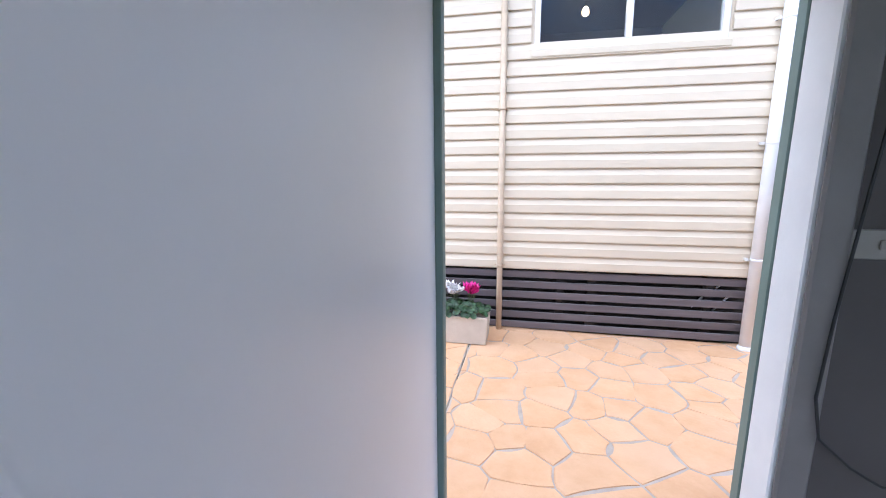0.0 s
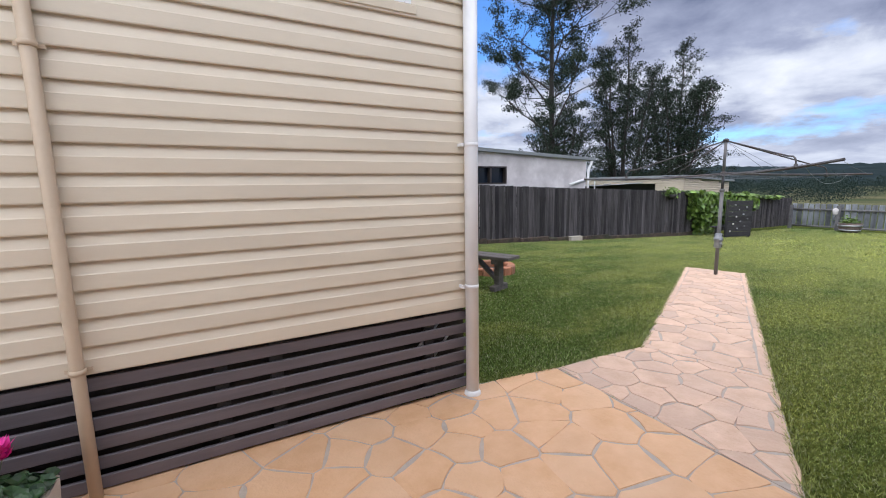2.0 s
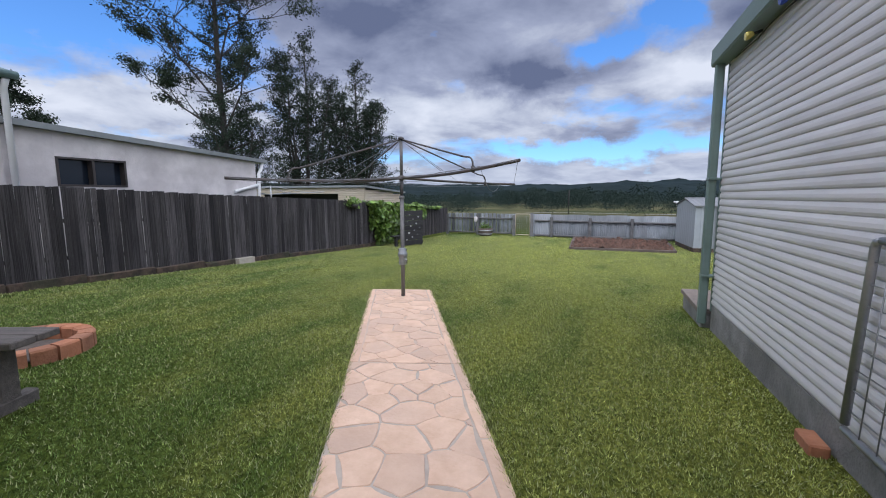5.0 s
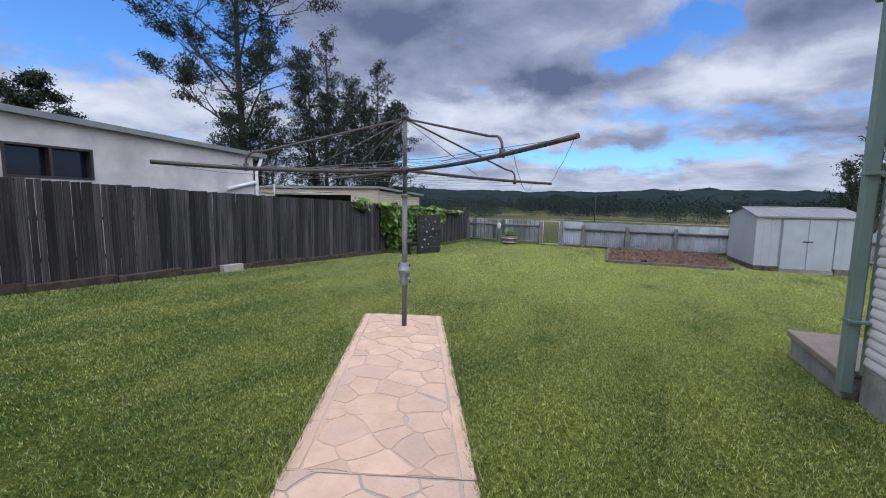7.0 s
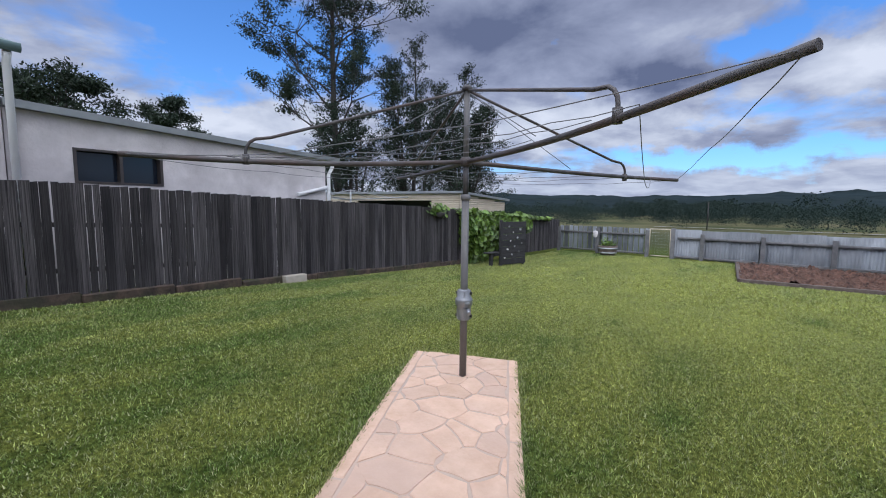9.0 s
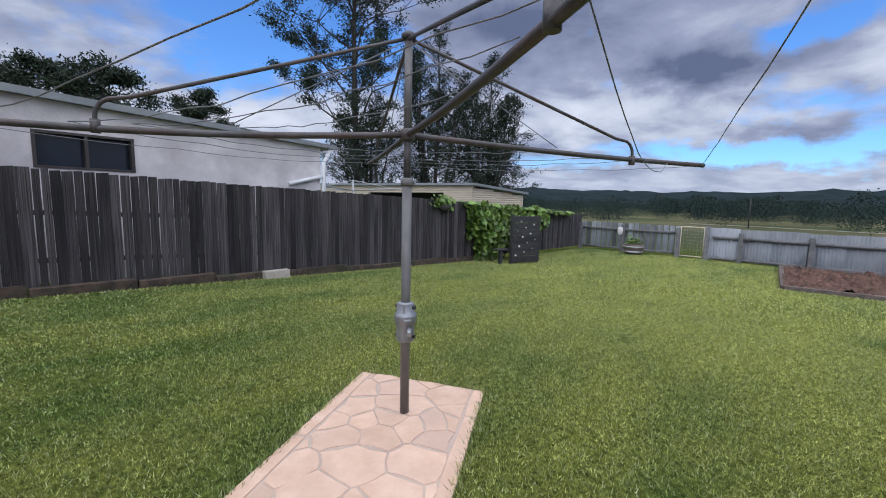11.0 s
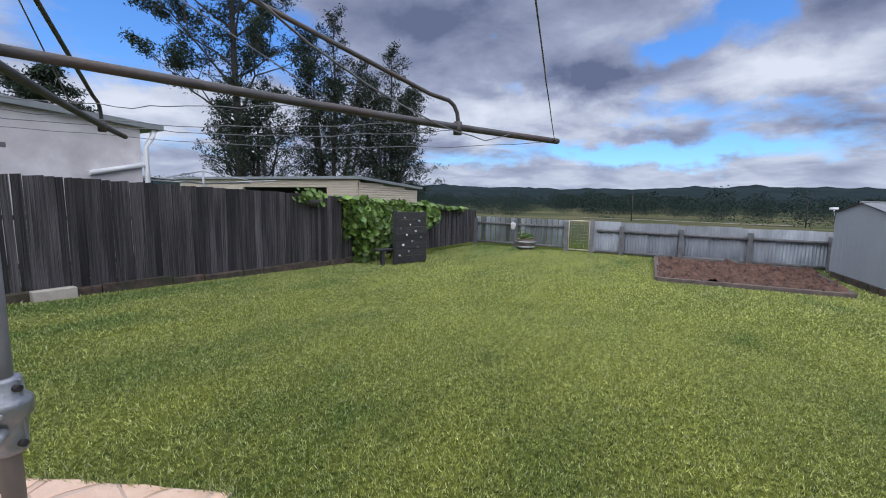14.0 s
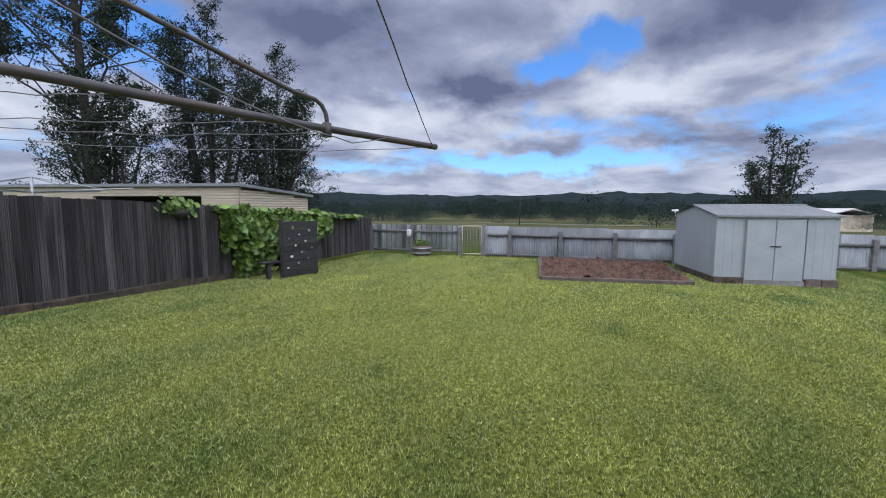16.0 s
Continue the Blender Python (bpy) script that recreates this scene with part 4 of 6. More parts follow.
for z, a in ((0.395, 20), (0.575, 20), (0.395, 200), (0.575, 200)):
    c, s = math.cos(radians(a - 90)), math.sin(radians(a - 90))
    part("bolt", tubed([(c * 0.04, s * 0.04, z), (c * 0.066, s * 0.066, z)], 0.011, 8), DARK_TIMBER, gear)
for a in (35, 125, 215, 305):
    bm = boxed(0.040, 0.056, -0.004, 0.004, 0.366, 0.599, bevel=0.002, m=Matrix.Rotation(radians(a), 4, "Z"))
    part("gear_rib", bm, CAST, gear)
bm = boxed(-0.022, 0.022, -0.072, -0.064, 0.494, 0.512, bevel=0.003, m=Matrix.Rotation(radians(-35), 4, "Z"))
part("crank_boss", bm, CAST, gear)
part("crank_socket", tubed([(-0.02, -0.05, 0.45), (-0.055, -0.085, 0.43)], 0.016, 10), CAST, gear)
hub = part("hub", lathe(bmesh.new(), [(0.03, 1.555), (0.044, 1.565), (0.044, 1.615), (0.03, 1.625)], 16), OLD_PIPE, hoist)
part("mast_cap", lathe(bmesh.new(), [(0.03, 2.115), (0.042, 2.12), (0.042, 2.14), (0.02, 2.155)], 14), OLD_PIPE, hoist)
TIPS = {"a": Vector((6.658 - MX, 3.335 - MY, 1.674)), "b": Vector((10.13 - MX, 4.055 - MY, 1.548)), "c": Vector((6.08 - MX, 6.49 - MY, 1.542)), "d": Vector((9.14 - MX, 7.05 - MY, 1.60))}
HUB = Vector((0, 0, 1.59))
for key, tip in TIPS.items():
    d = Vector((tip.x, tip.y, 0)).normalized()
    sag = [HUB + (tip - HUB) * s - Vector((0, 0, 0.035 * math.sin(math.pi * s))) * (1 if key in "ac" else 0.4) for s in np.linspace(0.015, 1, 12)]
    arm = part("arm", tubed(sag, 0.0175, 12), OLD_PIPE, hoist, "rust-stained pipe arm")
    at = HUB + (tip - HUB) * 0.69
    at.z -= 0.02
    rise = 2.12
    reach = Vector((at.x, at.y, 0)).length
    stop = at.z + 0.10
    pts = [Vector((0, 0, rise))]
    for s in (0.3, 0.6, 0.9):
        pts.append(Vector((d.x * reach * s, d.y * reach * s, rise + (stop + 0.035 - rise) * s / 0.93)))
    for ang in (20, 45, 70, 90):
        r = 0.09
        pts.append(Vector((d.x * (reach - r + r * math.sin(radians(ang))), d.y * (reach - r + r * math.sin(radians(ang))), stop - r + r * math.cos(radians(ang)) + 0.04)))
    pts.append(at)
    part("brace", tubed(pts, 0.0105, 10), OLD_PIPE, hoist)
    part("brace_clip", tubed([at - Vector((0, 0, 0.03)), at + Vector((0, 0, 0.035))], 0.022, 10), OLD_PIPE, hoist)
    knob = HUB + (tip - HUB) * 0.42
    part("wire_stay", tubed([(0, 0, 2.11), knob + Vector((0, 0, 0.015))], 0.003, 5), WIRE, hoist)
rnd = random.Random(4)
for p, q, slack in (("a", "b", 0.36), ("b", "d", 0.07), ("d", "c", 0.06), ("c", "a", 0.10)):
    for frac in (0.99, 0.74, 0.62, 0.52, 0.40):
        u, v = HUB + (TIPS[p] - HUB) * frac, HUB + (TIPS[q] - HUB) * (0.84 if (p, frac) == ("a", 0.74) else frac)
        if (p, frac) in (("a", 0.62), ("a", 0.52), ("a", 0.40)) or frac in (0.52,):
            continue
        drop = slack * frac * rnd.uniform(0.7, 1.1)
        if p == "a":
            drop = 0.025 if frac > 0.9 else 0.20
        pts = [u.lerp(v, s) - Vector((0, 0, drop * 4 * s * (1 - s))) + Vector((0, 0, rnd.uniform(-1, 1) * 0.008 if 0 < s < 1 else 0)) for s in np.linspace(0, 1, 15)]
        part("line_wire", tubed(pts, 0.0022, 5), WIRE, hoist)

# ---------------------------------------------------------------- bench and fire pit
bench = thing("garden_bench", "low weathered grey timber garden bench", "bench", at=(3.98, 5.74, 0), turn=110.5)
g0 = ground(3.9, 6.1)
for k in range(2):
    part("seat_plank", boxed(0.0, 1.9, -0.155 + k * 0.158, -0.001 + k * 0.158, 0.463, 0.508, bevel=0.006), BENCH_WOOD, bench)
for x in (0.24, 1.62):
    part("leg", boxed(x - 0.04, x + 0.04, -0.06, 0.06, g0, 0.462, bevel=0.006), BENCH_WOOD, bench)
    part("foot", boxed(x - 0.045, x + 0.045, -0.17, 0.17, g0 - 0.03, g0 + 0.075, bevel=0.012), BENCH_WOOD, bench)
    part("cleat", boxed(x - 0.035, x + 0.035, -0.15, 0.15, 0.40, 0.462, bevel=0.006), BENCH_WOOD, bench)
    sgn = 1 if x < 1 else -1
    bm = boxed(-0.02, 0.02, -0.045, 0.045, 0.0, 0.42, bevel=0.005, m=Matrix.Translation((x + sgn * 0.03, 0, g0 + 0.14)) @ Matrix.Rotation(radians(52 * sgn), 4, "Y"))
    part("brace", bm, BENCH_WOOD, bench)

PX, PY, PR = 4.50, 7.09, 0.46
pit = thing("fire_pit", "round terracotta brick fire pit with ash in the grass", "fire pit", at=(PX, PY, ground(PX, PY)))
for k in range(16):
    a0, a1 = 2 * math.pi * k / 16 + 0.02, 2 * math.pi * (k + 1) / 16 - 0.02
    bm = bmesh.new()
    ring = []
    for zz, ins in ((-0.05, 0), (0.10, 0), (0.115, 0.012)):
        ring.append([bm.verts.new((r * math.cos(a), r * math.sin(a), zz)) for r, a in ((PR - 0.13 + ins, a0), (PR - 0.13 + ins, a1), (PR - ins, a1), (PR - ins, (a0 + a1) / 2), (PR - ins, a0))])
    for a, b in zip(ring, ring[1:]):
        for i in range(5):
            bm.faces.new((a[i], a[(i + 1) % 5], b[(i + 1) % 5], b[i]))
    bm.faces.new(ring[-1])
    bmesh.ops.recalc_face_normals(bm, faces=bm.faces)
    part("brick", bm, PIT_BRICK, pit)
part("ash_bed", lathe(bmesh.new(), [(PR - 0.12, 0.0), (PR - 0.16, 0.012), (0.1, 0.02)], 20), ASH, pit)

# ---------------------------------------------------------------- timber paling fence
def fence_y(x):
    return 10.75 - 0.068 * x


FDIR = math.degrees(math.atan(-0.068))
fence = thing("paling_fence", "tall dark weathered timber paling fence", "fence")


def paling_mesh(seed):
    r = random.Random(seed)
    bm = bmesh.new()
    n = 5
    w0 = 0.05
    left = [(-w0 + r.uniform(-.003, .003), i / n) for i in range(n + 1)]
    right = [(w0 + r.uniform(-.003, .003), i / n) for i in range(n + 1)]
    tl = r.uniform(-0.009, 0.0)
    for y in (0.0, 0.016):
        for side in (left, right):
            for i, (x, s) in enumerate(side):
                bm.verts.new((x, y, s + (tl if i == n and side is left else 0)))
    bm.verts.ensure_lookup_table()
    m = n + 1
    L0, R0, L1, R1 = 0, m, 2 * m, 3 * m
    for i in range(n):
        for a, b in ((L0, R0), (R0, R1), (R1, L1), (L1, L0)):
            bm.faces.new([bm.verts[k] for k in (a + i, b + i, b + i + 1, a + i + 1)])
    bm.faces.new([bm.verts[k] for k in (L0 + n, R0 + n, R1 + n, L1 + n)])
    bmesh.ops.recalc_face_normals(bm, faces=bm.faces)
    me = mesh_from(bm, "paling")
    me.materials.append(FENCE_WOOD)
    return me


PALINGS = [paling_mesh(s) for s in range(7)]
rnd = random.Random(21)
x = 1.6
while x < 20.95:
    base = ground(x, fence_y(x)) + 0.125
    top = np.interp(x, [2, 6.5, 9.7, 13.4, 14.8, 16, 21], [1.62, 1.50, 1.37, 1.235, 1.17, 0.98, 0.80]) + rnd.uniform(-.009, .009) - (0.05 if rnd.random() < 0.04 else 0)
    wide = rnd.choice((0.7, 0.8, 0.88, 0.98, 1.05, 1.3))
    m = pose(x + 0.05 * wide, fence_y(x) - 0.02 + rnd.uniform(-.008, .008), base - 0.02, 0, rnd.uniform(-.22, .22), FDIR + rnd.uniform(-2, 2)) @ Matrix.Diagonal((wide, 1, top - base + 0.02, 1))
    piece("paling", rnd.choice(PALINGS), fence, m)
    x += 0.1 * wide + (rnd.choice((0.002, 0.003, 0.004, 0.006, 0.009, 0.013)) if x < 9.3 else rnd.choice((-0.003, 0.0, 0.002, 0.003, 0.005)))
for a, b in ((1.6, 6.0), (6.0, 11.0), (11.0, 16.0), (16.0, 20.95)):
    for h in (0.42, 1.0):
        za, zb = ground(a, fence_y(a)) + h, ground(b, fence_y(b)) + h
        part("rail", tubed([(a, fence_y(a) + 0.04, za), (b, fence_y(b) + 0.04, zb)], 0.04, 4), DARK_TIMBER, fence)
rnd = random.Random(5)
x = 1.6
while x < 15.1:
    ln = rnd.uniform(0.35, 1.3)
    z0 = ground(x + ln / 2, fence_y(x))
    bm = boxed(0.0, ln - 0.01, -0.05, 0.05, -0.15, rnd.uniform(0.105, 0.14), bevel=0.016)
    for v_ in bm.verts:
        v_.co += Vector((0, rnd.uniform(-.014, .01), rnd.uniform(-.012, .004)))
    piece("plinth", mesh_from(bm, "plinth"), fence, pose(x, fence_y(x) - 0.015, z0, 0, 0, FDIR)).data.materials.append(PLINTH)
    x += ln
blk = part("concrete_block", boxed(-0.21, 0.21, -0.09, 0.05, -0.08, 0.13, bevel=0.008), BLOCK)
blk.matrix_basis = pose(9.62, fence_y(9.62) - 0.09, ground(9.6, 10), 0, 0, FDIR)
tagged(blk, "pale concrete block set at the foot of the fence", "block")

# ---------------------------------------------------------------- grape vine, board panel
def leaf_mesh(rnd, places, lo, hi, mat, name, lobes=6):
    vs, fs = [], []
    for p, n in places:
        leaf_fan(vs, fs, p, n, rnd.uniform(lo, hi), rnd, lobes)
    return array_mesh(name, vs, fs, mat)


rnd = random.Random(31)
vine = thing("grape_vine", "leafy bright green grape vine over the fence", "vine", at=(0, 0, 0))
places = []
for _ in range(4300):
    x = rnd.uniform(14.55, 18.2)
    s = rnd.random()
    edge = smooth01((x - 14.5) / 0.25) * smooth01((18.3 - x) / 0.5)
    top = 1.12 - 0.055 * (x - 14.6) + 0.07 * math.sin(x * 5.1) + 0.05 * math.sin(x * 13)
    low = -0.25 if 14.75 < x < 15.6 else (0.35 + 0.3 * math.sin(x * 3) if x < 14.75 else (0.0 if x < 16.9 else 0.15 + 0.3 * (x - 16.9)))
    z = low + (top - low) * s ** 0.8
    y = fence_y(x) - 0.10 - rnd.uniform(0.0, 0.38) * edge * (0.4 + 0.6 * math.sin(math.pi * min(s + 0.1, 1)))
    places.append(((x, y, z), (rnd.uniform(-1, .8), -1, rnd.uniform(-.5, 1.2))))
for _ in range(500):
    x = rnd.uniform(14.4, 20.0)
    places.append(((x, fence_y(x) + rnd.uniform(-.25, .25), 1.12 - 0.055 * (x - 14.6) + rnd.uniform(-0.05, 0.08)), (rnd.uniform(-.5, .5), -0.5, 1)))
piece("foliage", leaf_mesh(rnd, places, 0.09, 0.19, VINE_LEAF, "foliage"), vine, Matrix(), "broad bright green leaves")
bm = bmesh.new()
for x in (14.9, 15.2, 16.1, 16.9):
    pts = [(x + 0.1 * math.sin(k * 1.7), fence_y(x) - 0.1 - 0.05 * math.sin(k), ground(x, fence_y(x)) + k * 0.22) for k in range(6)]
    tube(bm, pts, 0.02, 6, 0.008)
part("vine_stem", bm, DARK_TIMBER, vine)
spray = thing("hanging_basket", "wire basket of trailing yellow-green leaves on the fence", "plant basket", at=(13.62, fence_y(13.6) - 0.13, 1.08))
places = [((rnd.gauss(0, 0.17), rnd.gauss(0, 0.05), rnd.gauss(0.08, 0.07)), (rnd.uniform(-.5, .5), -1, rnd.uniform(0, 1))) for _ in range(150)]
piece("foliage", leaf_mesh(rnd, places, 0.06, 0.12, VINE_LEAF, "foliage"), spray, Matrix())
part("basket", lathe(bmesh.new(), [(0.05, -0.12), (0.12, -0.06), (0.16, 0.03), (0.15, 0.03), (0.05, -0.08)], 12), DARK_TIMBER, spray)

panel = thing("board_panel", "black weathered board panel hung with small white pegs", "panel", at=(15.13, 8.74, ground(15.3, 8.6)), turn=-20)
part("post", boxed(0.0, 0.07, 0.0, 0.08, -0.05, 1.24, bevel=0.006), PANEL_WOOD, panel)
part("post", boxed(0.86, 0.92, 0.03, 0.08, -0.05, 1.19, bevel=0.006), PANEL_WOOD, panel)
for k in range(7):
    part("board", boxed(0.02, 0.92, -0.018 + 0.004 * (k % 2), 0.012, 0.03 + k * 0.168, 0.190 + k * 0.168, bevel=0.005), PANEL_WOOD, panel)
rnd = random.Random(9)
for k in range(12):
    x, z = 0.12 + 0.68 * ((k * 0.382) % 1), 0.22 + 0.92 * k / 12
    bm = bmesh.new()
    bmesh.ops.create_icosphere(bm, subdivisions=2, radius=0.016 + 0.014 * rnd.random())
    for v in bm.verts:
        v.co = Vector((v.co.x * 1.2 + x, v.co.y * 0.8 - 0.035, v.co.z + z)) + Vector((rnd.uniform(-.005, .005), 0, rnd.uniform(-.005, .005)))
    part("peg", bm, (RENDERED, GALV, RAIL)[k % 3], panel)
part("shelf", boxed(-0.42, -0.01, 0.02, 0.22, 0.34, 0.38, bevel=0.006), PANEL_WOOD, panel)
part("shelf_leg", boxed(-0.3, -0.22, 0.05, 0.14, -0.04, 0.339, bevel=0.006), PANEL_WOOD, panel)

# ---------------------------------------------------------------- corrugated back fence
def back_x(y):
    return 21.0 + 0.03 * (9.3 - y)


BTURN = math.degrees(math.atan(-0.03))
tin = thing("corrugated_fence", "old grey corrugated iron back fence on timber rails", "fence")


def sheet_mesh(width, height, name, mat):
    """A corrugated sheet, standing along y and facing -x."""
    bm = bmesh.new()
    n = int(width / 0.0125)
    rows_ = []
    for dx in (0.0, 0.002):
        for z in (0.0, height):
            rows_.append([bm.verts.new((dx + 0.009 * math.cos(2 * math.pi * (i * 0.0125) / 0.076), -width * i / n, z)) for i in range(n + 1)])
    for i in range(n):
        bm.faces.new((rows_[0][i], rows_[0][i + 1], rows_[1][i + 1], rows_[1][i]))
        bm.faces.new((rows_[2][i + 1], rows_[2][i], rows_[3][i], rows_[3][i + 1]))
        bm.faces.new((rows_[1][i], rows_[1][i + 1], rows_[3][i + 1], rows_[3][i]))
    for f in bm.faces:
        f.smooth = True
    me = mesh_from(bm, name)
    me.materials.append(mat)
    return me


SHEET = sheet_mesh(0.80, 1.0, "sheet", CORR)
rnd = random.Random(13)
y = 5.36
while y > -13:
    zb = ground(back_x(y), y) + 0.02
    piece("sheet", SHEET, tin, pose(back_x(y) + 0.03 + 0.006 * (rnd.random()), y, zb, 0, rnd.uniform(-.6, .6), BTURN) @ Matrix.Diagonal((1, 1, 0.97 + rnd.uniform(-.02, .02), 1)))
    y -= 0.76
for y in (5.38, 4.53, 2.95, 1.33, -0.35, -2.0, -3.7, -5.35, -7.0, -8.7, -10.4, -12.0):
    zb = ground(back_x(y), y)
    part("post", boxed(back_x(y) - 0.10, back_x(y) - 0.005, y - 0.06, y + 0.06, zb - 0.1, zb + (1.04 if y > 5 else 0.88), bevel=0.006), RAIL, tin)
for a, b in ((5.3, 4.53), (4.53, 2.95), (2.95, 1.33), (1.33, -0.35), (-0.35, -2.0), (-2.0, -3.7), (-3.7, -5.35), (-5.35, -7.0), (-7.0, -8.7), (-8.7, -10.4), (-10.4, -12.0)):
    for h in (0.08, 0.72):
        za, zb = ground(back_x(a), a) + h, ground(back_x(b), b) + h
        bm = bmesh.new()
        tube(bm, [(back_x(a) - 0.03, a - 0.06, za), (back_x(b) - 0.03, b + 0.06, zb)], 0.052, 4)
        part("rail", bm, RAIL, tin)
picket = thing("slatted_fence", "low fence of pale zinc slats on dark rails", "fence")
y = 9.28
while y > 6.2:
    zb = ground(back_x(y), y)
    piece("slat", SHEET, picket, pose(back_x(y) + 0.03, y, zb + 0.07, 0, rnd.uniform(-.5, .5), BTURN) @ Matrix.Diagonal((1, 0.19, 0.92 + rnd.uniform(-.015, .015), 1)))
    y -= 0.178
for h in (0.12, 0.77):
    part("rail", tubed([(back_x(9.3), 9.3, ground(21, 9.3) + h), (back_x(6.2), 6.2, ground(21.1, 6.2) + h)], 0.045, 4), RAIL, picket)
for y in (9.28, 7.83, 6.16):
    zb = ground(back_x(y), y)
    part("post", boxed(back_x(y) - 0.12, back_x(y) - 0.01, y - 0.055, y + 0.055, zb - 0.1, zb + 0.93, bevel=0.006), RAIL, picket)

yard_gate = thing("yard_gate", "narrow wire mesh yard gate in a pale tube frame", "gate", at=(back_x(5.75), 5.78, ground(21.1, 5.8)))
for pts in ([(0, -0.32, 0.06), (0, 0.32, 0.06)], [(0, -0.32, 0.98), (0, 0.32, 0.98)], [(0, -0.32, 0.06), (0, -0.32, 0.98)], [(0, 0.32, 0.06), (0, 0.32, 0.98)]):
    part("gate_tube", tubed(pts, 0.018, 10), BEIGE_IRON, yard_gate)
for k in range(1, 7):
    part("mesh_wire", tubed([(0, -0.32 + 0.1 * k - 0.04, 0.06), (0, -0.32 + 0.1 * k - 0.04, 0.98)], 0.0016, 4), GALV, yard_gate)
for k in range(1, 9):
    part("mesh_wire", tubed([(0, -0.32, 0.06 + 0.1 * k), (0, 0.32, 0.06 + 0.1 * k)], 0.0016, 4), GALV, yard_gate)

mask = part("garden_ornament", lathe(bmesh.new(), [(0.03, 0.0), (0.09, 0.04), (0.11, 0.14), (0.12, 0.24), (0.09, 0.30), (0.03, 0.32)], 12, (0, 0, 0)), RENDERED)
mask.matrix_basis = pose(back_x(7.9) - 0.19, 7.88, ground(21, 7.9) + 0.58) @ Matrix.Diagonal((0.4, 0.75, 0.8, 1))
tagged(mask, "small white garden ornament hung on the fence post", "ornament")
barrel = thing("barrel_planter", "half wine barrel planter with a small green plant", "planter", at=(20.62, 7.36, ground(20.6, 7.4)))
part("staves", lathe(bmesh.new(), [(0.24, 0.0), (0.29, 0.10), (0.32, 0.22), (0.33, 0.34), (0.30, 0.34), (0.28, 0.28)], 22), SLEEPER, barrel)
for r, z in ((0.296, 0.09), (0.327, 0.25)):
    part("hoop", lathe(bmesh.new(), [(r, z - 0.025), (r + 0.006, z - 0.025), (r + 0.010, z + 0.025), (r, z + 0.025)], 22), GALV, barrel)
places = [((rnd.gauss(0, 0.13), rnd.gauss(0, 0.13), 0.34 + abs(rnd.gauss(0, 0.10))), (rnd.uniform(-1, 1), rnd.uniform(-1, 1), 1)) for _ in range(160)]
piece("foliage", leaf_mesh(rnd, places, 0.04, 0.09, VINE_LEAF, "foliage"), barrel, Matrix())

# ---------------------------------------------------------------- vegetable bed
bed = thing("garden_bed", "rectangular soil garden bed edged with timber sleepers", "garden bed")
BED = [(17.01, 3.46), (20.93, 3.56), (20.87, 0.10), (17.49, 0.28)]
for (ax, ay), (bx, by) in zip(BED, BED[1:] + BED[:1]):
    za, zb = ground(ax, ay), ground(bx, by)
    bm = bmesh.new()
    d = Vector((bx - ax, by - ay, zb - za))
    m = Matrix.Translation((ax, ay, za)) @ d.to_track_quat("X", "Z").to_matrix().to_4x4()
    box(bm, 0, d.length, -0.05, 0.05, -0.10, 0.085, bevel=0.008, m=m)
    part("sleeper", bm, SLEEPER, bed)
vs, fs = [], []
nu, nv = 130, 110
for j in range(nv + 1):
    for i in range(nu + 1):
        u, v = i / nu, j / nv
        px = (BED[0][0] * (1 - u) + BED[1][0] * u) * (1 - v) + (BED[3][0] * (1 - u) + BED[2][0] * u) * v
        py = (BED[0][1] * (1 - u) + BED[1][1] * u) * (1 - v) + (BED[3][1] * (1 - u) + BED[2][1] * u) * v
        vs.append((px, py, ground(px, py) + 0.05 + 0.09 * noise.noise(Vector((px * 3, py * 3, 0))) + 0.12 * noise.noise(Vector((px * 8, py * 8, 3))) + 0.07 * noise.noise(Vector((px * 17, py * 17, 7)))))
fs = [(j * (nu + 1) + i, j * (nu + 1) + i + 1, (j + 1) * (nu + 1) + i + 1, (j + 1) * (nu + 1) + i) for j in range(nv) for i in range(nu)]
piece("soil", array_mesh("soil", vs, fs, SOIL), bed, Matrix(), "clumped red-brown soil")

# ---------------------------------------------------------------- garden shed
GS = Vector((18.06, -0.31, 0))
gturn = 4.0
gshed = thing("garden_shed", "pale grey steel garden shed with double doors", "shed", at=(GS.x, GS.y, -0.50), turn=gturn)
gshed.scale = (1.17, 0.885, 0.885)
# local frame: front lies along -y, depth along +x
GW, GD, GH = 2.71, 2.05, 1.56
z0 = 0.16


def ribbed(y0, y1, x, zb, zt, axis, inward):
    """A steel wall 12 mm thick with shallow pressed ribs."""
    bm = bmesh.new()
    n = int(abs(y1 - y0) / 0.02)
    prof = [(y0 + (y1 - y0) * i / n, 0.005 if (i // 2) % 5 == 0 else 0.0) for i in range(n + 1)]
    grid = []
    for back in (0.0, 0.012):
        for zz in (zb, zt):
            grid.append([bm.verts.new((x + (back - o) * inward, s, zz) if axis == "x" else (s, x + (back - o) * inward, zz)) for s, o in prof])
    for i in range(n):
        bm.faces.new((grid[0][i], grid[0][i + 1], grid[1][i + 1], grid[1][i]))
        bm.faces.new((grid[2][i + 1], grid[2][i], grid[3][i], grid[3][i + 1]))
        bm.faces.new((grid[1][i], grid[1][i + 1], grid[3][i + 1], grid[3][i]))
    bm.faces.new((grid[0][0], grid[1][0], grid[3][0], grid[2][0]))
    bm.faces.new((grid[0][n], grid[2][n], grid[3][n], grid[1][n]))
    bmesh.ops.recalc_face_normals(bm, faces=bm.faces)
    return bm


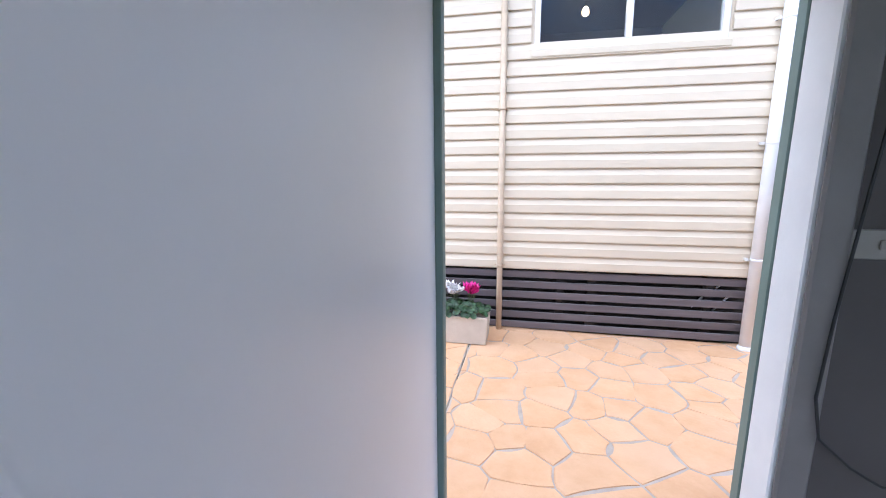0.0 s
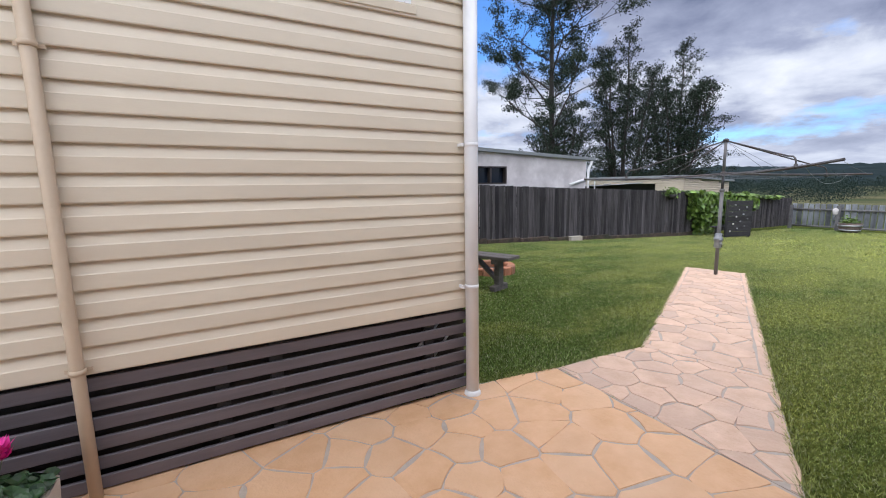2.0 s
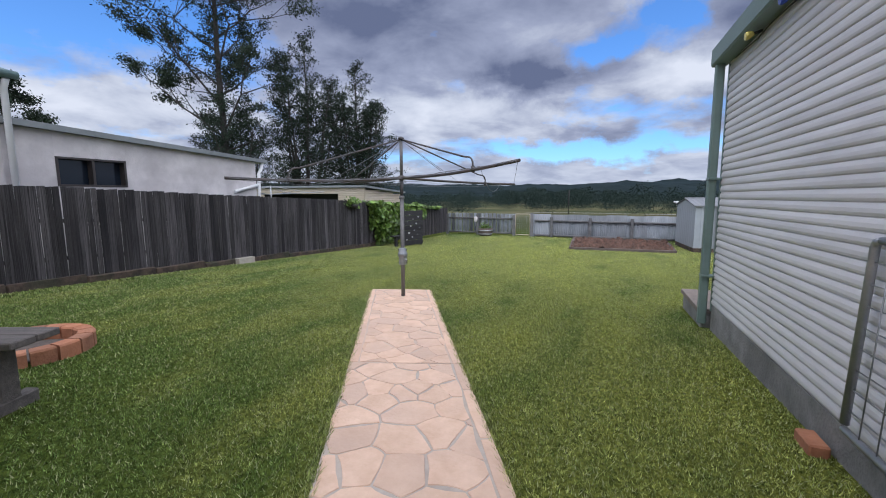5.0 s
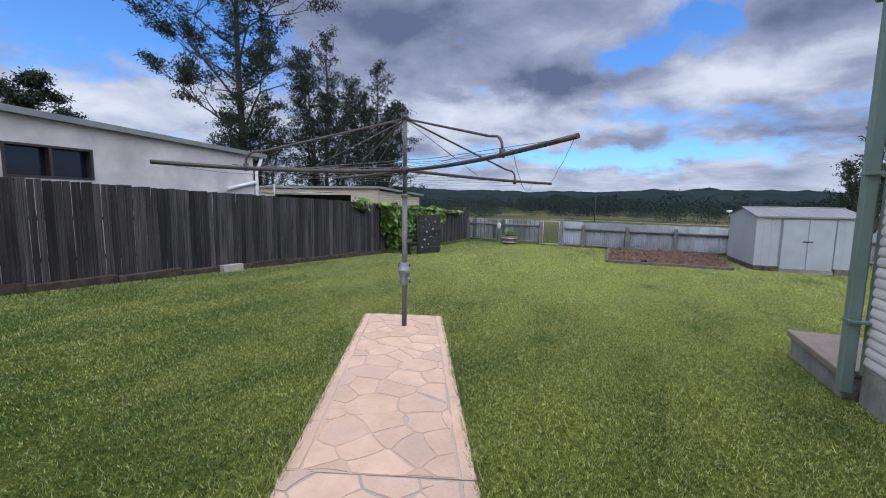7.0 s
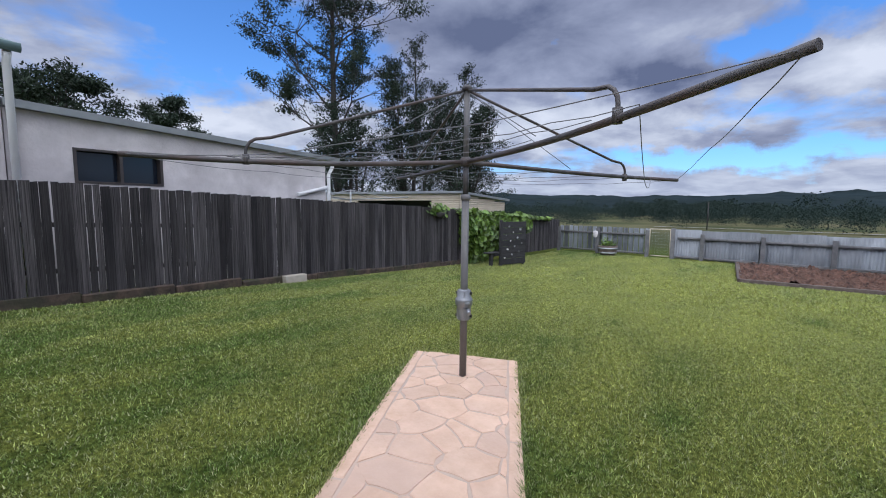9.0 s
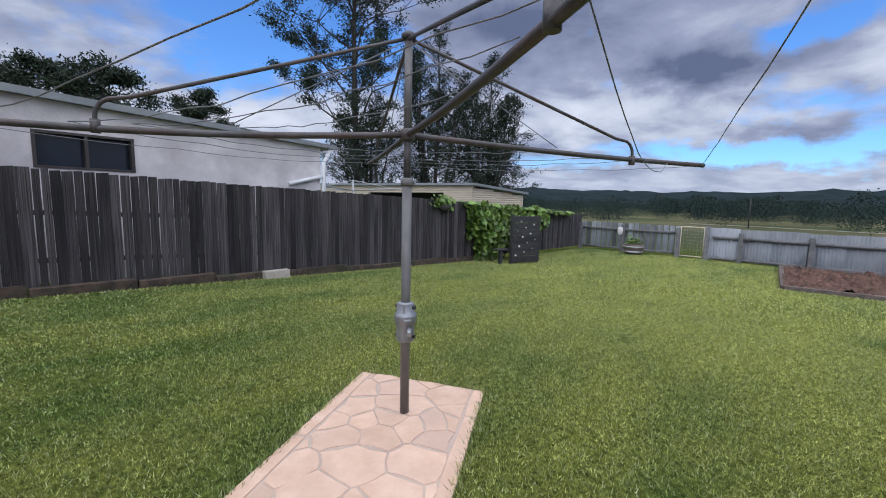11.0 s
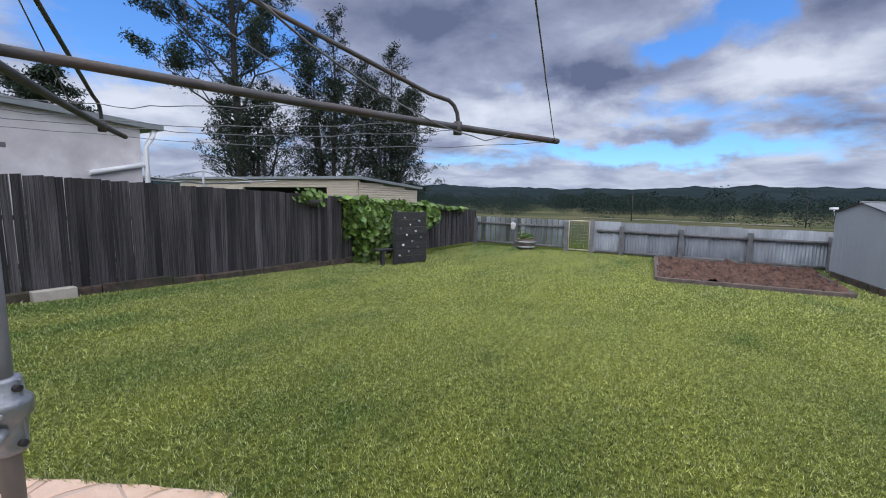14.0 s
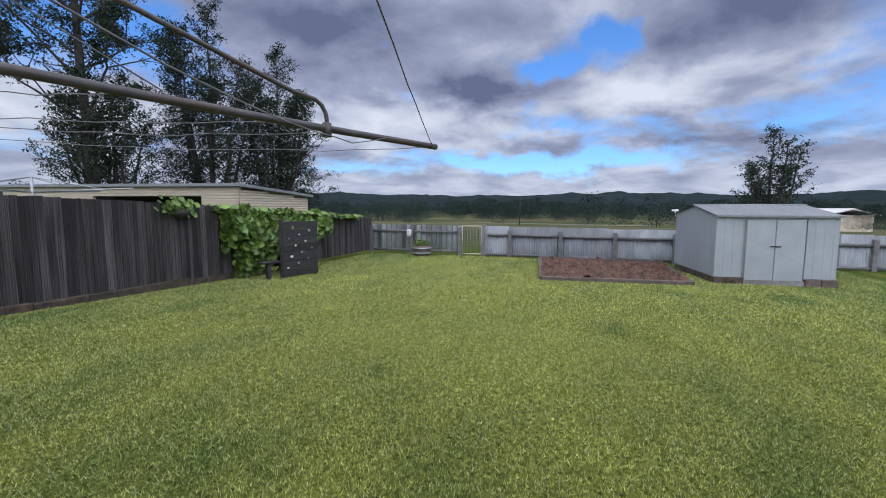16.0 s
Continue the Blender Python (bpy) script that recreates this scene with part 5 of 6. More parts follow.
part("front_wall", ribbed(0, -GW, 0.0, z0, z0 + GH, "x", 1), SHED_STEEL, gshed)
part("back_wall", ribbed(0, -GW, GD, z0, z0 + GH, "x", -1), SHED_STEEL, gshed)
for yy, inn in ((0.0, -1), (-GW, 1)):
    part("side_wall", ribbed(0.0, GD, yy, z0, z0 + GH, "y", inn), SHED_STEEL, gshed)
    bm = bmesh.new()
    a = [bm.verts.new(p) for p in ((0, yy, z0 + GH), (GD, yy, z0 + GH), (GD / 2, yy, z0 + GH + 0.24))]
    b = [bm.verts.new(p) for p in ((0, yy + 0.012 * inn, z0 + GH), (GD, yy + 0.012 * inn, z0 + GH), (GD / 2, yy + 0.012 * inn, z0 + GH + 0.24))]
    bm.faces.new(a), bm.faces.new(b[::-1])
    for i in range(3):
        bm.faces.new((a[i], a[(i + 1) % 3], b[(i + 1) % 3], b[i]))
    bmesh.ops.recalc_face_normals(bm, faces=bm.faces)
    part("gable", bm, SHED_STEEL, gshed)
for s in (0, 1):
    bm = bmesh.new()
    n = 62
    rows_ = []
    for xx, zz in (((-0.06, z0 + GH - 0.005), (GD / 2, z0 + GH + 0.26)) if s == 0 else ((GD / 2, z0 + GH + 0.26), (GD + 0.06, z0 + GH - 0.005))):
        for drop in (0.0, 0.012):
            rows_.append([bm.verts.new((xx, 0.06 - (GW + 0.12) * i / n, zz - drop + (0.012 if i % 4 == 0 else 0.0))) for i in range(n + 1)])
    for i in range(n):
        bm.faces.new((rows_[0][i], rows_[0][i + 1], rows_[2][i + 1], rows_[2][i]))
        bm.faces.new((rows_[1][i + 1], rows_[1][i], rows_[3][i], rows_[3][i + 1]))
        bm.faces.new((rows_[0][i + 1], rows_[0][i], rows_[1][i], rows_[1][i + 1]))
        bm.faces.new((rows_[2][i], rows_[2][i + 1], rows_[3][i + 1], rows_[3][i]))
    bmesh.ops.recalc_face_normals(bm, faces=bm.faces)
    part("roof_sheet", bm, SHED_ROOF, gshed)
part("ridge_cap", tubed([(GD / 2, 0.06, z0 + GH + 0.262), (GD / 2, -GW - 0.06, z0 + GH + 0.262)], 0.03, 8), SHED_ROOF, gshed)
part("eave_trim", boxed(-0.075, -0.062, -GW - 0.06, 0.06, z0 + GH - 0.05, z0 + GH + 0.004, bevel=0.003), SHED_ROOF, gshed)
for y1, y2 in ((-0.68, -1.325), (-1.335, -1.98)):
    d = part("door", boxed(-0.03, -0.008, y2, y1, z0 - 0.06, z0 + GH - 0.10, bevel=0.006), SHED_STEEL, gshed, "pale steel door leaf")
part("door_handle", boxed(-0.055, -0.031, -1.45, -1.21, z0 + 0.78, z0 + 0.81, bevel=0.004), DARK_TIMBER, gshed)
for y1 in (-0.66, -2.02):
    part("door_jamb", boxed(-0.022, -0.006, y1, y1 + 0.018, z0 - 0.02, z0 + GH - 0.07), ROOF_GREY, gshed)
part("door_head", boxed(-0.026, -0.006, -2.02, -0.64, z0 + GH - 0.095, z0 + GH - 0.06), SHED_ROOF, gshed)
part("door_sill", boxed(-0.05, 0.0, -2.01, -0.66, -0.02, z0 - 0.062), CONCRETE, gshed)
for k, (y1, y2) in enumerate(((0.02, -0.30), (-0.31, -0.64), (-2.03, -2.38), (-2.39, -2.74))):
    part("footing_block", boxed(-0.06, 0.12, y2, y1, -0.10, z0 - 0.004, bevel=0.01), SLEEPER if k > 1 else PLINTH, gshed)
for k in range(6):
    part("footing_block", boxed(0.14 + 0.30 * k, 0.42 + 0.30 * k, -0.12, 0.03, -0.08, z0 - 0.004, bevel=0.01), PLINTH, gshed)
part("shed_floor", boxed(0.015, GD - 0.015, -GW + 0.015, -0.015, 0.05, z0), CONCRETE, gshed)
vane = thing("weather_vane", "small white bracket fitting on the shed gable", "ornament", at=(20.47, -0.13, 1.06))
part("stalk", tubed([(0, 0, -0.12), (0, 0.03, 0.04)], 0.012, 6), WHITE_PAINT, vane)
part("head", tubed([(0, -0.05, 0.05), (0, 0.11, 0.045)], 0.028, 8), WHITE_PAINT, vane)

# ---------------------------------------------------------------- neighbour's rendered building
nb = thing("rendered_building", "pale grey rendered building with a low steel roof", "building", at=(0, 11.2, 0))
part("wall", boxed(6.27, 6.93, 0, 0.2, -0.3, 2.46), RENDERED, nb)
part("wall", boxed(6.93, 8.05, 0, 0.2, -0.3, 1.53), RENDERED, nb)
bm = bmesh.new()
v = [bm.verts.new(p) for p in ((6.93, 0, 2.03), (8.05, 0, 2.03), (8.05, 0, 2.43), (6.93, 0, 2.46), (6.93, 0.2, 2.03), (8.05, 0.2, 2.03), (8.05, 0.2, 2.43), (6.93, 0.2, 2.46))]
for f in ((0, 1, 2, 3), (7, 6, 5, 4), (0, 4, 5, 1), (1, 5, 6, 2), (2, 6, 7, 3), (3, 7, 4, 0)):
    bm.faces.new([v[i] for i in f])
part("wall", bm, RENDERED, nb)
bm = bmesh.new()
v = [bm.verts.new(p) for p in ((8.05, 0, -0.3), (11.3, 0, -0.3), (11.3, 0, 2.27), (8.05, 0, 2.43), (8.05, 0.2, -0.3), (11.3, 0.2, -0.3), (11.3, 0.2, 2.27), (8.05, 0.2, 2.43))]
for f in ((0, 1, 2, 3), (7, 6, 5, 4), (0, 4, 5, 1), (1, 5, 6, 2), (2, 6, 7, 3), (3, 7, 4, 0)):
    bm.faces.new([v[i] for i in f])
part("wall", bm, RENDERED, nb)
part("end_wall", boxed(11.1, 11.3, 0.2, 6.0, -0.3, 2.27), RENDERED, nb)
nw = part("window", boxed(6.93, 8.05, 0.14, 0.16, 1.53, 2.03), DARK_GLASS, nb, "dark sliding window in a bronze frame")
for a, b, c, d in ((6.93, 6.97, 1.53, 2.03), (8.01, 8.05, 1.53, 2.03), (6.97, 8.01, 1.53, 1.565), (6.97, 8.01, 1.995, 2.03), (7.47, 7.51, 1.565, 1.995)):
    part("window_frame", boxed(a, b, -0.012, 0.13, c, d), FRAME_BROWN, nw)
bm = bmesh.new()
a = [bm.verts.new(p) for p in ((6.27, -0.12, 2.465), (11.62, -0.12, 2.245), (11.62, -0.12, 2.33), (6.27, -0.12, 2.565))]
b = [bm.verts.new((p.co.x, 6.2, p.co.z)) for p in a]
for f in ((a[0], a[1], a[2], a[3]), (b[3], b[2], b[1], b[0]), (a[0], b[0], b[1], a[1]), (a[1], b[1], b[2], a[2]), (a[2], b[2], b[3], a[3]), (a[3], b[3], b[0], a[0])):
    bm.faces.new(f)
part("roof", bm, ROOF_GREY, nb)
part("drain_pipe", tubed([(11.5, -0.05, 2.24), (11.45, -0.05, 2.1), (11.35, -0.05, 1.95), (11.35, -0.05, -0.2)], 0.04, 10), WHITE_PAINT, nb)
part("flashing", tubed([(10.55, -0.04, 1.48), (11.32, -0.04, 1.66)], 0.05, 4), WHITE_PAINT, nb, "sloping white flashing board")
part("hall_wall", boxed(2.4, 6.25, -0.06, 6.0, -0.3, 3.13), RENDERED, nb)
bm = bmesh.new()
prism(bm, [(-0.22, 3.13), (-0.22, 3.23), (2.9, 4.15), (6.2, 3.23), (6.2, 3.13), (2.9, 4.05)], 2.2, 6.45)
part("hall_roof", bm, ROOF_GREEN, nb)
part("hall_gutter", tubed([(2.2, -0.26, 3.17), (6.45, -0.26, 3.17)], 0.06, 8), ROOF_GREEN, nb)
part("drain_pipe", tubed([(6.33, -0.22, 3.11), (6.33, -0.13, 2.98), (6.33, -0.13, -0.2)], 0.045, 10), WHITE_PAINT, nb)

# low beige iron garage behind the fence
gar = thing("iron_garage", "low beige corrugated iron garage with a grey roof", "garage", at=(17.25, 11.5, 0))
part("wall", boxed(0.0, 0.08, 0.0, 1.25, -0.4, 1.70), BEIGE_IRON, gar)
part("wall", boxed(0.0, 0.08, 1.25, 5.2, 1.48, 1.72), BEIGE_IRON, gar)
part("wall", boxed(0.0, 0.08, 5.2, 9.0, -0.4, 1.74), BEIGE_IRON, gar)
# black sheet put in to darken the garage's shaded interior
part("opening_back", boxed(1.6, 1.7, 0.1, 9.0, -0.4, 1.5), BLACK, gar)
for i in range(26):
    z = -0.35 + i * 0.076
    x1 = 3.3 if z + 0.076 < 1.50 else max(0.08, 3.3 * (1.70 - z - 0.076) / 0.20)
    rib = [(0.0, z), (-0.014, z + 0.02), (-0.014, z + 0.05), (0.0, z + 0.076), (0.05, z + 0.076), (0.05, z)]
    part("wall_rib", prism(bmesh.new(), rib, 0.0, x1), BEIGE_IRON, gar)
    if z > 0.7:
        for y1, y2, floor_z in ((0.0, 1.25, 0.0), (1.25, 5.2, 1.47), (5.2, 9.0, 0.0)):
            if z > floor_z and z < 1.66:
                part("wall_rib", boxed(-0.016, -0.001, y1, y2 - 0.002, z, z + 0.05, bevel=0.006), BEIGE_IRON, gar)
bm = bmesh.new()
a = [bm.verts.new(p) for p in ((-0.15, -0.15, 1.72), (3.45, -0.15, 1.51), (3.45, -0.15, 1.59), (-0.15, -0.15, 1.80))]
b = [bm.verts.new((p.co.x, 9.2, p.co.z + 0.05)) for p in a]
for f in ((a[0], a[1], a[2], a[3]), (b[3], b[2], b[1], b[0]), (a[0], b[0], b[1], a[1]), (a[1], b[1], b[2], a[2]), (a[2], b[2], b[3], a[3]), (a[3], b[3], b[0], a[0])):
    bm.faces.new(f)
part("roof", bm, ROOF_GREY, gar)

# the neighbour's own hoist
nh = thing("neighbour_hoist", "grey rotary clothes hoist standing in the next yard", "clothes hoist", at=(13.1, 12.4, 0))
part("mast", tubed([(0, 0, -0.3), (0, 0, 1.70)], 0.025, 10), GALV, nh)
for k in range(4):
    a = radians(20 + 90 * k)
    part("arm", tubed([(0, 0, 1.42), (1.7 * math.cos(a), 1.7 * math.sin(a), 1.50)], 0.015, 8), GALV, nh)
    part("stay", tubed([(0, 0, 1.69), (1.2 * math.cos(a), 1.2 * math.sin(a), 1.48)], 0.008, 6), GALV, nh)


# ---------------------------------------------------------------- trees
def grow(bm, tips, at, way, length, radius, depth, rnd, spread, droop):
    """A limb of a tapered, crooked tube that forks; its twig ends gather in tips."""
    pts = [Vector(at)]
    d = Vector(way).normalized()
    n = 5
    for _ in range(n):
        d = (d + Vector((rnd.uniform(-1, 1), rnd.uniform(-1, 1), rnd.uniform(-1, 1) + droop)) * 0.14).normalized()
        pts.append(pts[-1] + d * length / n)
    tube(bm, pts, radius, 8 if depth > 1 else 5, radius * 0.55, caps=False)
    if depth == 0:
        tips += pts[2:]
        return
    tips.append(pts[-1])
    for k in range(rnd.choice((2, 3, 3))):
        side = Vector((rnd.uniform(-1, 1), rnd.uniform(-1, 1), rnd.uniform(-0.35, 0.75)))
        grow(bm, tips, pts[-1] if k < 2 else pts[3], d * (1 - spread) + side * spread, length * rnd.uniform(0.58, 0.8), radius * 0.55, depth - 1, rnd, spread, droop)


def leaf_cloud(tips, rnd, per, size, reach, mat, flat=0.6):
    """Leaves in loose clumps round the twig ends, as one mesh of small pointed quads."""
    g = np.random.RandomState(rnd.randrange(10 ** 6))
    c = np.repeat(np.array([tuple(t) for t in tips]), per, 0)
    n = len(c)
    c = c + g.normal(0, 1, (n, 3)) * np.array([reach, reach, reach * flat])
    u = g.normal(0, 1, (n, 3))
    u /= np.linalg.norm(u, axis=1)[:, None]
    w = np.cross(u, g.normal(0, 1, (n, 3)))
    w /= np.linalg.norm(w, axis=1)[:, None]
    s = size * g.uniform(0.6, 1.4, (n, 1))
    v = np.stack([c - u * s, c + w * s * 0.38, c + u * s, c - w * s * 0.38], 1).reshape(-1, 3)
    me = bpy.data.meshes.new("crown")
    f = np.arange(4 * n).reshape(-1, 4)
    me.from_pydata(v.tolist(), [], f.tolist())
    me.materials.append(mat)
    return me


def gum_tree(x, y, height, label, seed, first, crown, per, size, leafmat, lean_=(0, 0), reach=0.5, limbs=9, trunk=0.32, levels=2, spread=0.55, rise=(0.35, 0.95), droop=0.12, shoots=0):
    rnd = random.Random(seed)
    zb = ground(x, y)
    t = thing("tree", label, "tree", at=(x, y, zb))
    bm = bmesh.new()
    n = 9
    axis = [Vector((lean_[0] * s + 0.25 * math.sin(s * 5 + seed), lean_[1] * s + 0.25 * math.cos(s * 4 + seed), height * 0.93 * s)) for s in np.linspace(0, 1, n)]
    axis[0] = Vector((0, 0, -0.3))
    tube(bm, axis, trunk, 12, trunk * 0.15, caps=False)
    part("trunk", bm, BARK, t, smooth=True)
    tips = []
    lb = bmesh.new()
    for k in range(limbs):
        s = first + (0.97 - first) * (k + rnd.random() * 0.6) / limbs
        i = min(int(s * (n - 1)), n - 2)
        p = axis[i].lerp(axis[i + 1], s * (n - 1) - i)
        a = k * 2.4 + rnd.uniform(-.4, .4)
        width = crown * math.sin(math.pi * min(0.22 + 0.78 * (s - first) / (1 - first), 0.93)) ** 0.8
        d = Vector((math.cos(a), math.sin(a), rnd.uniform(*rise)))
        grow(lb, tips, p, d, width * rnd.uniform(0.42, 0.6), trunk * 0.33 * (1.15 - s * 0.7), levels, rnd, spread, droop)
    for k in range(shoots):
        q = rnd.uniform(0.12, 0.75) * (n - 1)
        p = axis[int(q)].lerp(axis[int(q) + 1], q - int(q))
        end = p + Vector((rnd.uniform(-1, 1), rnd.uniform(-1, 1), rnd.uniform(0, 0.8))) * 1.2
        tube(lb, [p, p.lerp(end, 0.5), end], 0.02, 5, 0.006, caps=False)
        tips += [p.lerp(end, 0.6), end]
    part("limb", lb, BARK, t)
    piece("crown", leaf_cloud(tips, rnd, per, size, reach, leafmat), t, Matrix(), "small dark green leaves")
    return t


def leafy_tree(x, y, height, wide, label, seed, leaders, per, size, mat, reach=0.22, bare=0.07):
    """A dense tree of several upright leaders from a low fork, clothed with leafy sprays down to the ground, with pointed tops."""
    rnd = random.Random(seed)
    t = thing("tree", label, "tree", at=(x, y, ground(x, y)))
    trunk, limb, tips = bmesh.new(), bmesh.new(), []
    for k in range(leaders):
        a = 2.4 * k + rnd.uniform(-.4, .4)
        out = 0.0 if k == 0 else wide * rnd.uniform(0.30, 0.62)
        top = height * (1.0 if k == 0 else rnd.uniform(0.66, 0.93) * (1.08 - 0.32 * out / wide))
        foot = Vector((math.cos(a) * 0.12, math.sin(a) * 0.12, -0.2))
        axis = [foot + Vector((math.cos(a) * out * q ** 0.7, math.sin(a) * out * q ** 0.7, (top + 0.2) * q)) + Vector((rnd.uniform(-.1, .1), rnd.uniform(-.1, .1), 0)) * (q > 0) for q in np.linspace(0, 1, 10)]
        tube(trunk, axis, 0.15 if k else 0.2, 8, 0.02, caps=False)
        n = int(top * 2.3)
        for b in range(n):
            q = bare + (1 - bare) * (b + rnd.random()) / n
            i = min(int(q * 9), 8)
            p = axis[i].lerp(axis[i + 1], q * 9 - i)
            ang = 2.4 * b + rnd.uniform(-.5, .5)
            length = wide * (0.12 + 0.50 * min(1.0, 1.25 * (1 - q)) ** 0.8) * rnd.uniform(0.6, 1.15)
            rise = 0.15 + 0.9 * q + rnd.uniform(-.15, .25)
            d = Vector((math.cos(ang), math.sin(ang), rise)).normalized()
            pts = [p + d * length * u + Vector((0, 0, 0.25 * length * u * u)) for u in (0, 0.35, 0.7, 1.0)]
            tube(limb, pts, 0.03, 5, 0.007, caps=False)
            for u in (0.35, 0.55, 0.75, 0.92):
                c = p + d * length * u + Vector((0, 0, 0.25 * length * u * u))
                w = Vector((rnd.uniform(-1, 1), rnd.uniform(-1, 1), rnd.uniform(-0.1, 0.9))).normalized()
                end = c + (d * 0.5 + w * 0.7) * (0.22 + 0.22 * length)
                tube(limb, [c, c.lerp(end, 0.5), end], 0.010, 4, 0.004, caps=False)
                tips += [c.lerp(end, 0.45), end]
            tips.append(pts[-1])
        tips += [axis[-1], axis[-1] + Vector((0, 0, 0.25))]
    part("trunk", trunk, BARK, t, smooth=True)
    part("limb", limb, BARK, t)
    piece("crown", leaf_cloud(tips, rnd, per, size, reach, mat, 0.5), t, Matrix(), "small dark green leaves in sprays")
    return t


gum_tree(24.8, 27.0, 25.5, "tall open-crowned gum tree with a dark trunk", 3, 0.20, 6.4, 34, 0.085, GUM_LEAF, reach=0.23, limbs=25, trunk=0.27, levels=3, rise=(0.45, 1.1), shoots=150)
leafy_tree(31.2, 25.3, 14.2, 5.2, "dense dark evergreen tree with pointed leafy tops", 8, 8, 20, 0.082, DENSE_LEAF, 0.20)
leafy_tree(36.4, 23.9, 13.4, 5.2, "dense dark broad evergreen tree behind the garage", 14, 9, 20, 0.088, DENSE_LEAF, 0.22)
leafy_tree(25.7, 26.7, 7.4, 4.6, "low dark evergreen bough-heavy tree beside the gum", 19, 7, 22, 0.075, DENSE_LEAF, 0.18)
gum_tree(24.6, 53.5, 13.5, "distant rounded gum tree beyond the neighbour's roof", 23, 0.30, 4.0, 34, 0.15, GUM_LEAF, reach=0.40, limbs=12, trunk=0.3)
gum_tree(16.0, 52.0, 13.0, "distant dark gum tree with a clumped crown", 27, 0.35, 5.2, 34, 0.16, GUM_LEAF, reach=0.42, limbs=12, trunk=0.35)
gum_tree(11.0, 55.0, 12.6, "distant dark gum tree behind the rendered hall", 29, 0.35, 4.6, 34, 0.16, GUM_LEAF, reach=0.42, limbs=12, trunk=0.35)
leafy_tree(48.7, -14.9, 8.7, 3.2, "lone oval tree with a light open crown", 33, 8, 7, 0.11, GUM_LEAF, 0.17, bare=0.26)

# ---------------------------------------------------------------- valley, woods and hills
def woods(name, label, spots, seed, mat, size):
    """Far woods: trunks and crowns of many leaf clumps, too many to count, as one mesh."""
    g = np.random.RandomState(seed)
    vs, n = [], 0
    for x, y, h, w in spots:
        zb = ground(x, y)
        k = int((90 + 26 * h) * (3.6 if size < 0.3 else 1.2))
        a, r = g.uniform(0, 2 * np.pi, k), np.sqrt(g.uniform(0, 1, k))
        s = g.uniform(0.10, 1.0, k)
        lump = 1 + 0.25 * np.sin(a * 3 + x) * np.cos(s * 7 + y)
        wid = w * np.sin(np.pi * np.clip(0.12 + 0.83 * s, 0, 1)) ** 0.6 * lump
        c = np.stack([x + wid * r * np.cos(a), y + wid * r * np.sin(a), zb + h * s + g.normal(0, 0.04 * h, k)], 1)
        u = g.normal(0, 1, (k, 3))
        u /= np.linalg.norm(u, axis=1)[:, None]
        q = np.cross(u, g.normal(0, 1, (k, 3)))
        q /= np.linalg.norm(q, axis=1)[:, None]
        z = size * (h / 10) * g.uniform(0.5, 1.3, (k, 1))
        vs.append(np.stack([c - u * z, c + q * z * 0.7, c + u * z, c - q * z * 0.7], 1).reshape(-1, 3))
    v = np.concatenate(vs)
    me = bpy.data.meshes.new(name)
    me.from_pydata(v.tolist(), [], np.arange(len(v)).reshape(-1, 4).tolist())
    me.materials.append(mat)
    return tagged(new(name, me), label, "trees", kind="stuff")


rnd = random.Random(41)
spots = []
for k in range(310):
    az = radians(rnd.uniform(-52, 66))
    r = rnd.uniform(150, 215)
    spots.append((r * math.cos(az), r * math.sin(az), rnd.uniform(3.2, 7.0) * (1 + 0.25 * math.sin(az * 9)), rnd.uniform(2.6, 5.5)))
for k in range(60):
    az = radians(rnd.uniform(18, 70))
    r = rnd.uniform(75, 140)
    spots.append((r * math.cos(az), r * math.sin(az), rnd.uniform(3.0, 5.0), rnd.uniform(1.8, 3.2)))
for az, r, h, w in ((-3, 95, 6.5, 3.6), (-6.5, 100, 6, 3.2), (-9.5, 92, 6.0, 2.6), (-12.5, 110, 6, 3), (8, 105, 4.5, 2.2)) + ((-21, 70, 3.0, 2.2), (-27, 80, 3.4, 2.6)) * 5:
    spots.append((r * math.cos(radians(az)), r * math.sin(radians(az)), h, w))
woods("valley_trees", "belt of dark valley trees beyond the fields", spots, 5, HAZED_LEAF, 0.23)
spots = []
for k in range(520):
    az = radians(rnd.uniform(-50, 70))
    r = rnd.uniform(230, 420)
    spots.append((r * math.cos(az), r * math.sin(az), rnd.uniform(5.0, 8.5) * (1 + 0.2 * math.sin(az * 13)) * (1 + 0.25 * math.exp(-((math.degrees(az) + 3) / 7) ** 2)), rnd.uniform(4, 8)))
woods("far_woods", "dark forest edge across the valley", spots, 6, HAZED_LEAF, 0.48)

vs, fs = [], []
na, nr = 260, 26
for j in range(nr):
    for i in range(na):
        az = radians(-95 + 185 * i / (na - 1))
        r = 420 * (1 + 4.5 * (j / (nr - 1)) ** 1.6)
        p = Vector((r * math.cos(az), r * math.sin(az), 0))
        ridge = 40 + 24 * noise.noise(p * 0.0016 + Vector((5, 2, 0))) + 9 * noise.noise(p * 0.006) + 4.5 * noise.noise(p * 0.03) + 2.5 * noise.noise(p * 0.09)
        h = -5 + smooth01((r - 420) / 1100) * ridge * (0.75 + 0.9 * smooth01((r - 900) / 1500))
        vs.append((p.x, p.y, h))
fs = [(j * na + i, j * na + i + 1, (j + 1) * na + i + 1, (j + 1) * na + i) for j in range(nr - 1) for i in range(na - 1)]
hills = new("hills_backdrop", array_mesh("hills_backdrop", vs, fs, HAZED_FOREST))
tagged(hills, "low forested hills along the horizon", "hills", kind="structure")

